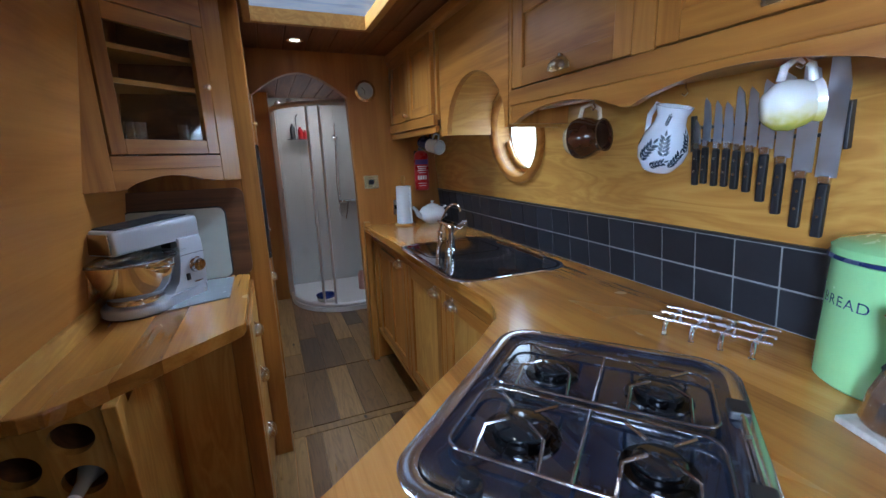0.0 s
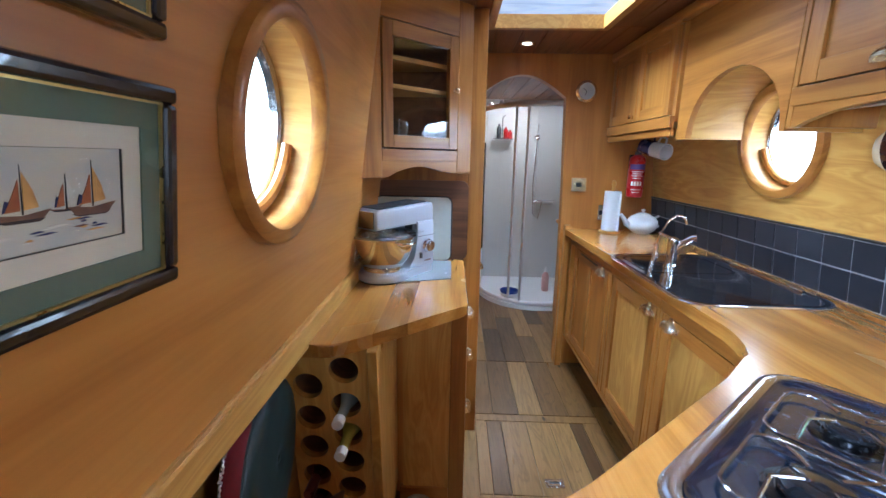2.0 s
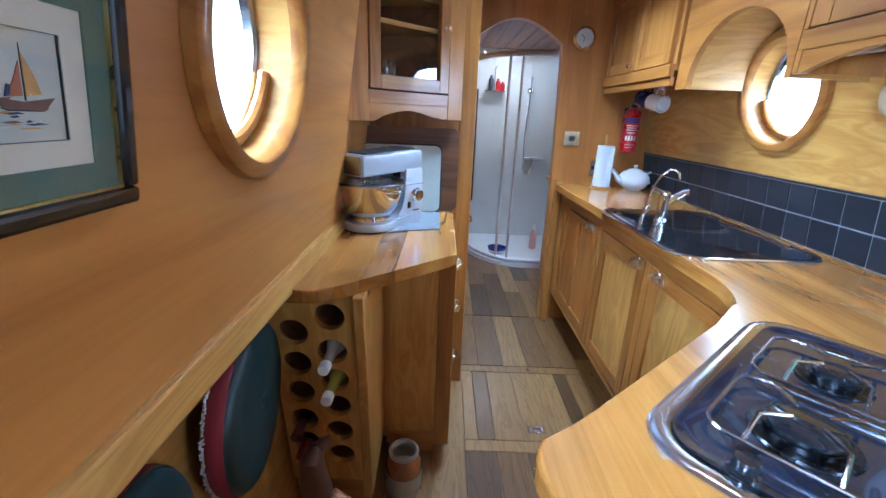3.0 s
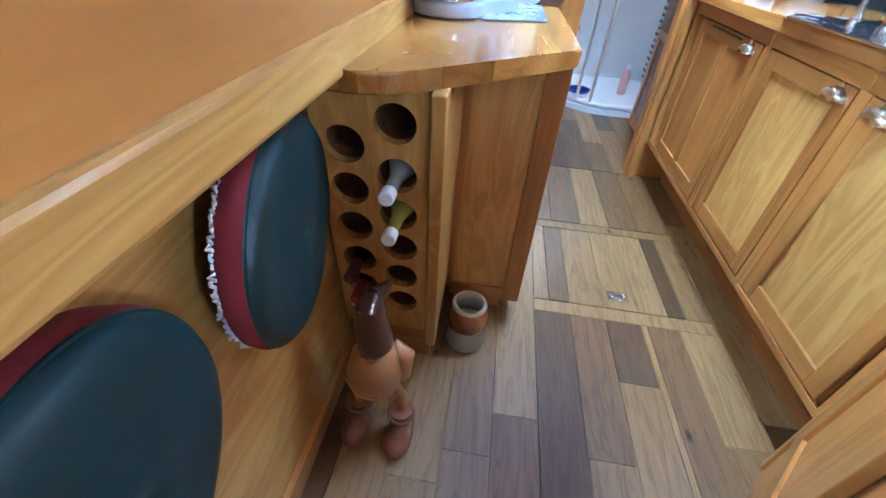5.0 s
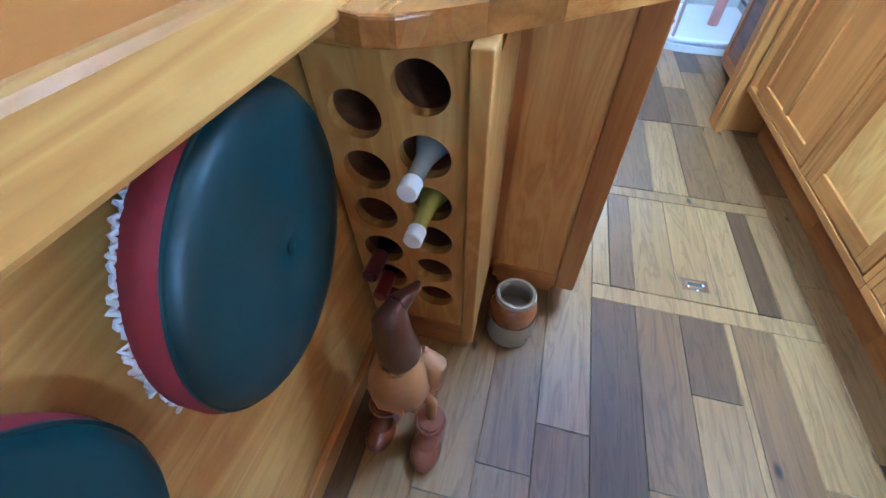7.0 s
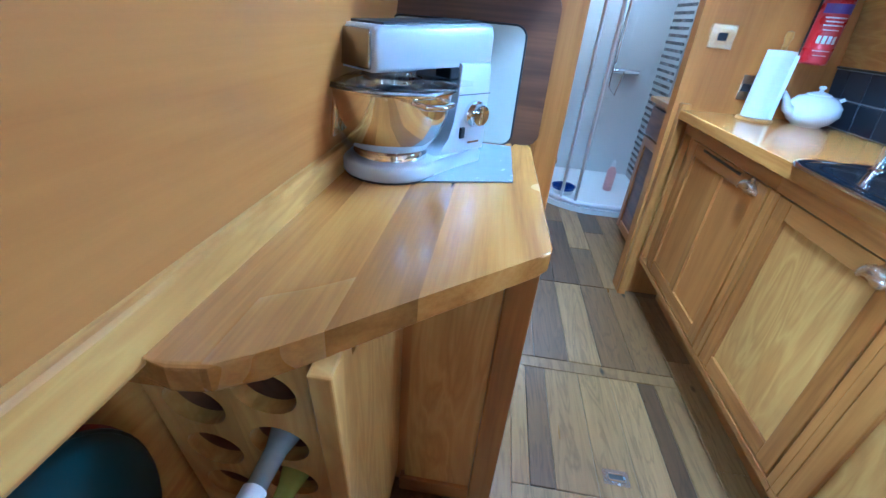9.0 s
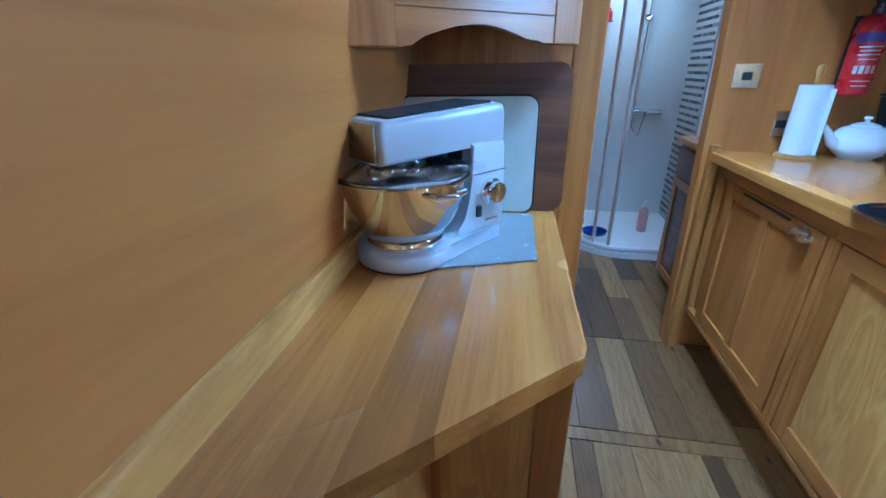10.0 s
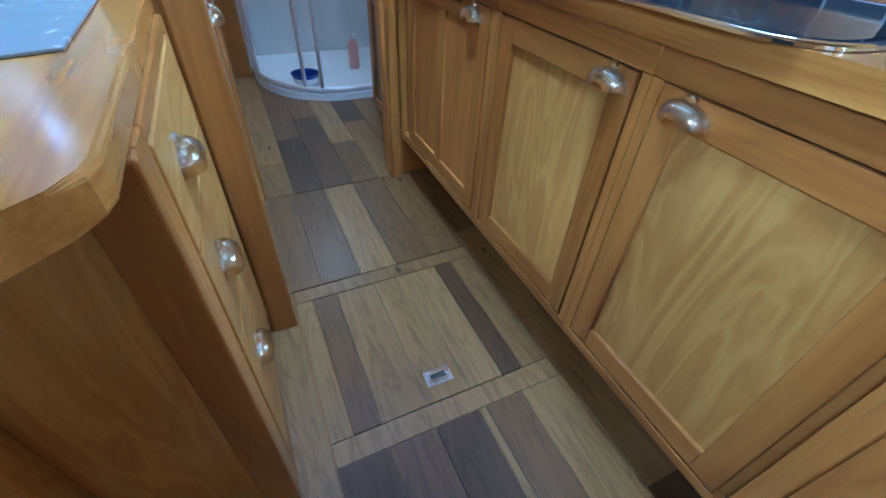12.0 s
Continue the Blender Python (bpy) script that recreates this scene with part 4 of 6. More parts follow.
P1 = [(0.032, 0), (0.044, 0.005), (0.060, 0.030), (0.064, 0.052), (0.056, 0.083), (0.045, 0.105), (0.048, 0.122)]
jug("stoneware_jug", "cream and brown glazed stoneware jug on a hook", hung(0.64, 1.150, 1.385, 84, 15), P1, (CREAM, BROWN, CREAM), [(0, 0.046, 0.110), (0, 0.076, 0.110), (0, 0.098, 0.084), (0, 0.094, 0.053), (0, 0.060, 0.040)], split=4)
FLORAL = plain("blue_white_china", (0.72, 0.76, 0.86), 0.12, spots=0.02, coat=0.5)
INK = plain("leaf_ink", (0.02, 0.035, 0.06), 0.25)
P2 = [(0.032, 0), (0.038, 0.005), (0.054, 0.030), (0.059, 0.056), (0.050, 0.092), (0.036, 0.120), (0.034, 0.138), (0.043, 0.160)]
fj = jug("floral_jug", "white china jug with dark leaf sprigs on a hook", hung(0.665, 0.835, 1.298, 16, -8), P2, (FLORAL, FLORAL), [(0, 0.036, 0.148), (0, 0.060, 0.155), (0, 0.076, 0.125), (0, 0.070, 0.085), (0, 0.052, 0.068)])


def on_profile(prof, z):
    for (r0, z0), (r1, z1) in zip(prof, prof[1:]):
        if z0 <= z <= z1:
            return r0 + (r1 - r0) * (z - z0) / (z1 - z0) + 0.0012
    return prof[-1][0]


def sprig(ang, z0, lean, size):
    """A stem with paired narrow leaves, laid on the turned surface of the jug."""
    bm = bmesh.new()

    def fold(u, v):
        r = on_profile(P2, z0 + v)
        return bm.verts.new((r * math.cos(radians(ang) + u / 0.055), r * math.sin(radians(ang) + u / 0.055), z0 + v))

    def leaf(u, v, a, n, w):
        c, q = math.cos(a), math.sin(a)
        pts = [(0, 0), (n * 0.35, w), (n * 0.7, w * 0.7), (n, 0), (n * 0.7, -w * 0.7), (n * 0.35, -w)]
        bm.faces.new([fold(u + x * c - y * q, v + x * q + y * c) for x, y in pts])

    for k in range(5):
        d = size * k / 5
        for side_ in (1, -1):
            leaf(d * math.cos(lean), d * math.sin(lean), lean + side_ * 0.75, size * 0.42, size * 0.085)
    leaf(0, 0, lean, size, size * 0.02)
    leaf(size * math.cos(lean), size * math.sin(lean), lean, size * 0.35, size * 0.075)
    part("leaf_sprig", bm, INK, fj, "painted dark leaf sprig")


for ang, z0, lean, size in ((178, 0.030, 1.1, 0.050), (205, 0.018, 0.5, 0.036), (232, 0.050, 1.7, 0.045), (255, 0.022, 1.2, 0.040), (150, 0.062, 2.0, 0.034), (215, 0.118, 1.3, 0.024), (285, 0.06, 1.5, 0.04)):
    sprig(ang, z0, lean, size)
YEL, nt, b = nodes_of("painted_china")
tc = nt.nodes.new("ShaderNodeTexCoord")
sp = nt.nodes.new("ShaderNodeSeparateXYZ")
nt.links.new(tc.outputs["Object"], sp.inputs[0])
wob = nt.nodes.new("ShaderNodeMath")
wob.operation = "MULTIPLY_ADD"
wob.inputs[1].default_value = 0.04
nt.links.new(noise_tex(nt, coords(nt, (40, 40, 40)), 1.0, 2), wob.inputs[0])
up_ = nt.nodes.new("ShaderNodeMath")
up_.operation = "ADD"
up_.inputs[1].default_value = 0.06
nt.links.new(sp.outputs[1], up_.inputs[0])
nt.links.new(up_.outputs[0], wob.inputs[2])
nt.links.new(ramp(nt, wob.outputs[0], [(0.035, (0.40, 0.50, 0.10)), (0.05, (0.62, 0.58, 0.10)), (0.065, (0.78, 0.74, 0.50)), (0.085, (0.80, 0.80, 0.78))]), b.inputs["Base Color"])
b.inputs["Roughness"].default_value, b.inputs["Coat Weight"].default_value = 0.13, 0.5
P3 = [(0.020, 0), (0.026, 0.003), (0.040, 0.018), (0.045, 0.038), (0.041, 0.058), (0.034, 0.072), (0.037, 0.084)]
jug("painted_jug", "white china jug painted yellow and green on a hook", hung(0.575, 0.545, 1.415, 82, 42), P3, (YEL, YEL), [(0, 0.034, 0.076), (0, 0.062, 0.074), (0, 0.078, 0.055), (0, 0.066, 0.036), (0, 0.043, 0.030)], hr=0.007)
P4 = [(0.034, 0), (0.038, 0.004), (0.040, 0.05), (0.041, 0.09)]
jug("white_mug", "white china mug on a hook", hung(0.60, 2.30, 1.41, 100, 15), P4, (CHINA, CHINA), [(0, 0.039, 0.075), (0, 0.065, 0.072), (0, 0.068, 0.035), (0, 0.039, 0.02)], hr=0.0055)
jug("blue_mug", "dark blue mug on a hook", hung(0.60, 2.43, 1.43, 100, 15), P4, (NAVY, NAVY), [(0, 0.039, 0.075), (0, 0.065, 0.072), (0, 0.068, 0.035), (0, 0.039, 0.02)], hr=0.0055)
for x, y, z in ((0.645, 1.055, 1.487), (0.675, 0.78, 1.492), (0.595, 0.50, 1.498), (0.60, 2.27, 1.497), (0.60, 2.40, 1.512)):
    t = thing("cup_hook", "small brass screw-in cup hook", "hook", pose(x, y, z), "cup hooks")
    part("hook", tube(bmesh.new(), [(0, 0, 0.014), (0, 0, 0.0), (0.0, -0.008, -0.010), (0.0, 0.0, -0.018), (0.0, 0.008, -0.012)], 0.002, 6), BRASS, t, "", True)
t = thing("light_strip", "thin white strip light under the wall cupboard", "strip light", pose(0.62, 1.15, 1.495))
part("batten", B(-0.012, 0.012, -0.14, 0.14, 0, 0.016, 0.003), WHITE, t)

# knife rack: local x runs towards the stern, local y into the wall
kr = thing("knife_rack", "dark magnetic knife rack on the wall", "knife rack", SIDE_R @ Matrix.Translation((-0.648, -0.001, 0.475)))
part("bar", B(-0.158, 0.158, -0.014, 0, -0.004, 0.004, 0.001), DARK, kr)
part("bar", B(-0.158, 0.158, -0.014, 0, -0.036, -0.028, 0.001), DARK, kr)
part("bar_end", B(-0.162, -0.154, -0.016, 0, -0.06, 0.03, 0.002), DARK, kr)
part("bar_end", B(0.154, 0.162, -0.016, 0, -0.06, 0.03, 0.002), DARK, kr)
BLADE = plain("blade", (0.52, 0.56, 0.64), 0.38, 1.0, 0.06)
for x, tip, neck, end, w, wide in ((-0.140, 0.02, -0.04, -0.145, 0.016, 0.018), (-0.118, 0.07, -0.035, -0.14, 0.015, 0.02), (-0.092, 0.06, -0.04, -0.145, 0.015, 0.02), (-0.068, 0.055, -0.04, -0.145, 0.015, 0.022), (-0.045, 0.085, -0.045, -0.15, 0.016, 0.022), (-0.018, 0.08, -0.05, -0.155, 0.016, 0.024), (0.012, 0.09, -0.055, -0.175, 0.018, 0.030), (0.045, 0.10, -0.075, -0.20, 0.019, 0.032), (0.082, 0.11, -0.105, -0.225, 0.020, 0.036), (0.122, 0.12, -0.115, -0.24, 0.020, 0.036)):
    k = thing("kitchen_knife", "kitchen knife with a black riveted handle", "knife", SIDE_R @ Matrix.Translation((-0.640 + x * 1.06, -0.0155, 0.475)) @ Matrix.Rotation(radians(2.5), 4, "Y"), "knives on the rack")
    bp = [(-wide / 2, neck), (wide / 2, neck), (wide / 2, tip - 0.06), (wide / 4, tip - 0.015), (-wide / 2 + 0.003, tip), (-wide / 2, tip - 0.01)]
    part("blade", prism(bmesh.new(), bp, 0.0, 0.0016, 0.0, UPRIGHT), BLADE, k)
    part("bolster", B(-w / 2, w / 2, -0.007, 0.003, neck - 0.012, neck + 0.004, 0.002), STEEL, k)
    hd = part("handle", B(-w / 2, w / 2, -0.009, 0.004, end, neck - 0.012, 0.004), DARK, k, "black handle")
    for q in (0.25, 0.6):
        part("rivet", lathe(bmesh.new(), [(0.0032, 0), (0.0028, 0.001)], 8, Matrix.Translation((0, -0.009, neck - 0.012 + (end - neck + 0.012) * q)) @ Matrix.Rotation(radians(90), 4, "X")), STEEL, hd)

# ---- on the corner worktop ----
t = thing("walnut_board", "large walnut chopping board leaning on the cupboard", "chopping board", pose(-0.575, 1.893, LT, -2.0, 0, 0))
part("board", prism(bmesh.new(), rounded(-0.225, 0.205, 0.0, 0.352, 0.03), 0.0, 0.018, 0.003, UPRIGHT), WALNUT, t)
t = thing("glass_board", "pale glass worktop saver leaning on the board", "chopping board", pose(-0.60, 1.862, LT, -3.0, 0, 0))
part("slab", prism(bmesh.new(), rounded(-0.18, 0.157, 0.0, 0.282, 0.028), 0.0, 0.006, 0.0, UPRIGHT), plain("pale_glass", (0.60, 0.63, 0.55), 0.12, 0, 0.03, coat=0.6), t)
part("edge", tube(bmesh.new(), [(x, -0.003, z) for x, z in rounded(-0.18, 0.157, 0.0, 0.282, 0.028)], 0.0036, 8, True), DARK, t, "dark edge", True)
t = thing("grey_mat", "grey glass mat on the corner worktop", "mat", pose(0, 0, LT))
part("mat", prism(bmesh.new(), [(-0.62, 1.50), (-0.437, 1.562), (-0.440, 1.835), (-0.65, 1.835)], 0.0008, 0.0045, 0.001), plain("grey_glass", (0.24, 0.25, 0.255), 0.22, 0, 0.05, coat=0.1), t)

SILVER = plain("silver_paint", (0.54, 0.57, 0.62), 0.28, 0.3, 0.005, 0.8)
MIRROR = plain("polished_steel", (0.78, 0.77, 0.76), 0.06, 1.0, 0.01)
mx = thing("stand_mixer", "silver stand mixer with a polished steel bowl", "stand mixer", pose(-0.711, 1.543, LT, 0, 0, 51) @ Matrix.Diagonal((1.08, 1.08, 0.985, 1.0)))
BOWL = Matrix.Translation((0.018, -0.006, 0)) @ Matrix.Diagonal((1.04, 1.04, 1.0, 1))
foot = [(0.018 + 0.088 * math.cos(radians(a)), -0.006 + 0.088 * math.sin(radians(a))) for a in range(60, 301, 12)] + [(0.12, -0.066), (0.205, -0.066), (0.215, -0.05), (0.215, 0.05), (0.205, 0.066), (0.12, 0.066)]
part("foot", prism(bmesh.new(), foot, 0.004, 0.036, 0.007, seg=3), SILVER, mx, "", True)
part("rubber_pad", prism(bmesh.new(), [(0.018 + (x - 0.018) * 0.94, y * 0.94) for x, y in foot], 0.0, 0.0045), DARK, mx, "black rubber foot pad")
col = [(0.075, 0.034), (0.100, 0.044), (0.118, 0.066), (0.128, 0.100), (0.130, 0.150), (0.128, 0.216), (0.212, 0.216), (0.217, 0.20), (0.217, 0.034)]
part("column", prism(bmesh.new(), col, -0.064, 0.064, 0.006, UPRIGHT, 3), SILVER, mx, "", True)
side = [(-0.052, 0.200), (-0.054, 0.262), (-0.046, 0.272), (0.195, 0.286), (0.212, 0.282), (0.218, 0.268), (0.218, 0.214), (0.130, 0.208)]
hd = part("head", prism(bmesh.new(), side, -0.060, 0.060, 0.008, UPRIGHT, 3), SILVER, mx, "", True)
# darker chrome: shade on the nose is put into its colour
part("nose_plate", B(-0.060, -0.053, -0.050, 0.050, 0.204, 0.266, 0.003), plain("shadow_chrome", (0.42, 0.40, 0.39), 0.2, 1.0), hd, "chrome nose plate, toned down as in shadow")
part("top_cover", B(-0.03, 0.19, -0.048, 0.048, 0.0, 0.005, 0.001, m=Matrix.Translation((0, 0, 0.2735)) @ Matrix.Rotation(radians(-3.3), 4, "Y")), DARK, hd, "dark outlet cover")
# shadow between head and column, modelled as a dark block
part("hinge_gap", B(0.108, 0.136, -0.0600, -0.020, 0.186, 0.207, 0.002), DARK, hd, "dark block for the shadow at the tilting hinge")
part("bowl", lathe(bmesh.new(), [(0.060, 0.036), (0.066, 0.038), (0.066, 0.046), (0.060, 0.050), (0.074, 0.064), (0.090, 0.090), (0.099, 0.120), (0.105, 0.166), (0.109, 0.168), (0.109, 0.171), (0.103, 0.170), (0.096, 0.122), (0.080, 0.082), (0.05, 0.056), (0.002, 0.052)], 48, BOWL), MIRROR, mx, "polished steel mixing bowl", True)
GUARD = clear("clear_plastic", (0.93, 0.95, 0.97), 0.05)
gd = part("splash_guard", lathe(bmesh.new(), [(0.114, 0.172), (0.110, 0.180), (0.052, 0.187), (0.050, 0.184), (0.108, 0.176)], 40, BOWL, closed=True), GUARD, mx, "clear splash guard", True)
part("chute", prism(bmesh.new(), [(0.02, -0.075), (0.055, -0.115), (0.115, -0.110), (0.105, -0.072)], 0.181, 0.190, 0.002), GLASS, gd, "clear pouring chute", True)
part("planet_hub", lathe(bmesh.new(), [(0.046, 0.186), (0.048, 0.200), (0.044, 0.204)], 28, Matrix.Translation((0.018, 0, 0))), STEEL, mx, "", True)
part("beater_shaft", lathe(bmesh.new(), [(0.010, 0.10), (0.012, 0.185), (0.011, 0.187)], 14, Matrix.Translation((0.018, 0, 0))), STEEL, mx, "", True)
part("bowl_handle", tube(bmesh.new(), [(-0.015, -0.108, 0.158), (-0.010, -0.132, 0.156), (0.018, -0.142, 0.155), (0.046, -0.132, 0.156), (0.051, -0.108, 0.158)], 0.0055, 10), CHROME, mx, "chrome bowl handle", True)
kn = part("speed_knob", lathe(bmesh.new(), [(0.027, 0), (0.027, 0.008), (0.022, 0.013), (0.021, 0.022), (0.002, 0.024)], 28, Matrix.Translation((0.176, -0.064, 0.115)) @ Matrix.Rotation(radians(90), 4, "X")), CHROME, mx, "chrome speed dial", True)
part("pointer", B(0.172, 0.180, -0.092, -0.086, 0.096, 0.134, 0.002), CHROME, kn)
part("switch", B(0.140, 0.152, -0.069, -0.060, 0.066, 0.090, 0.002), DARK, mx, "small dark switch")
part("seam", B(0.131, 0.2175, -0.0652, -0.0635, 0.1545, 0.1560), DARK, mx)
part("badge", B(0.166, 0.198, -0.0650, -0.0638, 0.052, 0.056), STEEL, mx)
t = thing("wall_socket", "brass double socket on the cabin side", "socket", SIDE_L @ Matrix.Translation((1.515, 0, 0.09)))
part("plate", B(-0.04, 0.06, -0.008, 0, -0.04, 0.05, 0.002), BRASS, t)
part("insert", B(-0.03, 0.05, -0.0095, -0.007, -0.025, 0.03, 0.001), BRASS, t)

# ---- pictures ----
BLACKF = plain("black_lacquer", (0.012, 0.009, 0.009), 0.2, 0, 0.3, coat=0.5)
GOLD = plain("gilt", (0.62, 0.46, 0.16), 0.3, 1.0)
MATG = plain("green_mount", (0.095, 0.135, 0.095), 0.8)
MATC = plain("cream_mount", (0.62, 0.56, 0.44), 0.85)
WASH, nt, b = nodes_of("watercolour_sky")
f = noise_tex(nt, coords(nt, (12, 3, 30)), 1.0, 4, 0.6, 0.5)
nt.links.new(ramp(nt, f, [(0.3, (0.42, 0.43, 0.42)), (0.5, (0.52, 0.50, 0.43)), (0.7, (0.58, 0.52, 0.36))]), b.inputs["Base Color"])
b.inputs["Roughness"].default_value = 0.9


def picture(u0, u1, v0, v1, boats, label):
    w, hh = u1 - u0, v1 - v0
    t = thing("framed_picture", label, "picture", SIDE_L @ Matrix.Translation(((u0 + u1) / 2, -0.004, (v0 + v1) / 2)), "pictures on the cabin side")
    a, c = w / 2, hh / 2
    for nm, q in (("frame_bar", (-a, a, c - 0.017, c)), ("frame_bar", (-a, a, -c, -c + 0.017)), ("frame_bar", (-a, -a + 0.017, -c + 0.017, c - 0.017)), ("frame_bar", (a - 0.017, a, -c + 0.017, c - 0.017))):
        part(nm, B(q[0], q[1], -0.018, 0.0, q[2], q[3], 0.005), BLACKF, t)
    def band(nm, i0, i1, y, mat, lab=""):
        for q in ((-a + i0, a - i0, c - i1, c - i0), (-a + i0, a - i0, -c + i0, -c + i1), (-a + i0, -a + i1, -c + i1, c - i1), (a - i1, a - i0, -c + i1, c - i1)):
            part(nm, B(q[0], q[1], y, y + 0.003, q[2], q[3]), mat, t, lab)
    band("slip", 0.016, 0.019, -0.012, GOLD, "gilt slip")
    band("outer_mount", 0.018, 0.043, -0.009, MATG, "green mount")
    band("inner_mount", 0.042, 0.064, -0.007, MATC, "cream mount")
    band("keyline", 0.0625, 0.0645, -0.006, DARK)
    pa = part("painting", B(-a + 0.063, a - 0.063, -0.004, -0.001, -c + 0.063, c - 0.063), WASH, t, "loose watercolour of moored boats")
    if boats:
        iw, ih = w - 0.128, hh - 0.128
        cols = {"hull": (0.16, 0.085, 0.06), "blue": (0.03, 0.035, 0.11), "ochre": (0.55, 0.30, 0.08), "pale": (0.62, 0.58, 0.50), "rust": (0.34, 0.11, 0.04), "dark": (0.03, 0.025, 0.03)}
        cm = {k: plain("wash_" + k, v, 0.9, 0, 0.35, 60) for k, v in cols.items()}
        brush = random.Random(3)

        def stroke(col, pts):
            part("brushstroke", prism(bmesh.new(), [(x * iw, z * ih) for x, z in pts], 0.0, 0.0005 + brush.uniform(0, 0.0004), 0.0, Matrix.Translation((0, -0.0042, 0)) @ UPRIGHT), cm[col], pa)

        for bx, k, tint in ((-0.24, 1.0, "ochre"), (0.04, 0.7, "pale"), (0.24, 1.1, "ochre")):
            stroke("hull", [(bx - 0.17 * k, -0.10), (bx - 0.12 * k, -0.18 * k), (bx + 0.11 * k, -0.19 * k), (bx + 0.18 * k, -0.09), (bx, -0.13)])
            stroke("dark", [(bx - 0.15 * k, -0.165 * k), (bx + 0.14 * k, -0.17 * k), (bx + 0.10 * k, -0.20 * k), (bx - 0.10 * k, -0.195 * k)])
            stroke("dark", [(bx, -0.12), (bx + 0.008, -0.12), (bx + 0.004, 0.34 * k)])
            stroke(tint, [(bx + 0.012, -0.08), (bx + 0.10 * k, -0.06), (bx + 0.07 * k, 0.10 * k), (bx + 0.012, 0.27 * k)])
            stroke("rust", [(bx - 0.012, -0.08), (bx - 0.10 * k, -0.09), (bx - 0.05 * k, 0.06), (bx - 0.012, 0.20 * k)])
            stroke("blue", [(bx - 0.08 * k, -0.07), (bx - 0.11 * k, -0.09), (bx - 0.09 * k, 0.02), (bx - 0.07 * k, 0.01)])
            for q in range(7):
                x, z, w_ = bx + brush.uniform(-0.18, 0.18) * k, -0.22 - 0.16 * brush.random(), brush.uniform(0.02, 0.08)
                stroke(brush.choice(["pale", "hull", "ochre", "blue", "pale"]), [(x - w_, z), (x - w_ * 0.4, z - 0.012), (x + w_, z - 0.004), (x + w_ * 0.3, z + 0.012)])
    gl = part("glazing", B(-a + 0.018, a - 0.018, -0.0150, -0.0135, -c + 0.018, c - 0.018), GLASS, t, "picture glass")
    gl.visible_shadow = False


VZ = lambda z: (z - 0.93) / CL
picture(0.245, 0.498, VZ(1.213), VZ(1.420), True, "black and gilt framed watercolour of boats")
picture(0.235, 0.485, VZ(1.461), VZ(1.69), False, "black and gilt framed watercolour with a green mount")

# ---- below the gunwale ----
LEATHER = plain("green_leather", (0.0032, 0.0160, 0.0165), 0.40, 0, 0.10, 9, 0.05)
FELT = plain("red_cloth", (0.20, 0.014, 0.018), 0.8, 0, 0.12, 120, 0.2)
LACE = plain("white_lace", (0.66, 0.64, 0.66), 0.9, 0, 0.05, 90)


def stool_seat(x, y, z, az, label, deep=0.85, lace=True):
    t = thing("stool_seat", label, "stool seat", Matrix.Translation((x - 0.075 * deep, y, z)) @ Matrix.Rotation(radians(az), 4, "Z") @ Matrix.Rotation(radians(90 + 1.5), 4, "Y") @ Matrix.Diagonal((1.11, 1.11, deep, 1.0)), "padded stool seats hung on the wall")
    part("board", lathe(bmesh.new(), [(0.145, 0.0), (0.15, 0.004), (0.15, 0.012), (0.145, 0.014)], 48), DARK, t)
    part("side_band", lathe(bmesh.new(), [(0.152, 0.006), (0.160, 0.018), (0.162, 0.040), (0.159, 0.052), (0.152, 0.054), (0.15, 0.012)], 64, closed=True), FELT, t, "dark red cloth side", True)
    prof = [(0.1565, 0.052), (0.154, 0.062), (0.146, 0.070), (0.125, 0.075), (0.08, 0.079), (0.04, 0.080), (0.02, 0.078), (0.010, 0.073), (0.002, 0.071)]
    top = part("cushion", lathe(bmesh.new(), prof, 64), LEATHER, t, "dark green leather cushion", True)
    part("piping", tube(bmesh.new(), [(0.157 * math.cos(a), 0.157 * math.sin(a), 0.053) for a in [2 * math.pi * i / 64 for i in range(64)]], 0.0025, 6, True), LEATHER, top, "", True)
    part("button", lathe(bmesh.new(), [(0.008, 0.0715), (0.009, 0.074), (0.005, 0.0765), (0.001, 0.077)], 16), LEATHER, top, "", True)
    rnd = random.Random(5)
    for k in range(44 if lace else 0):
        a = math.pi * (1.10 + 0.88 * k / 43)
        r0 = 0.150 + rnd.uniform(0, 0.004)
        pts = []
        for i in range(7):
            q = a + (i - 3) * 0.014 + rnd.uniform(-0.006, 0.006)
            r = r0 - 0.004 + 0.011 * math.sin(math.pi * i / 6) + rnd.uniform(-0.002, 0.003)
            pts.append((r * math.cos(q), r * math.sin(q), 0.012 + rnd.uniform(-0.006, 0.004)))
        part("lace_loop", tube(bmesh.new(), pts, 0.0024, 5), LACE, t, "frayed white lace", True)
    return t


stool_seat(-0.800, 0.818, 0.702, 7.5, "round stool seat, green leather, red side, frayed lace")
stool_seat(-0.790, 0.432, 0.668, 11.0, "round stool seat, green leather, red cloth side", 1.05, False)

# bottles
GREENB = plain("green_bottle", (0.60, 0.60, 0.13), 0.06, coat=0.5)
CLEARB = plain("clear_bottle", (0.42, 0.45, 0.42), 0.06, coat=0.5)
for m_ in (GREENB, CLEARB):
    m_.node_tree.nodes["Principled BSDF"].inputs["Transmission Weight"].default_value = 0.30
DARKB = plain("dark_bottle", (0.006, 0.006, 0.007), 0.06, coat=0.6)
BRK = Matrix.Translation((-0.64, 1.035, 0.87)) @ Matrix.Rotation(radians(6.8), 4, "X")


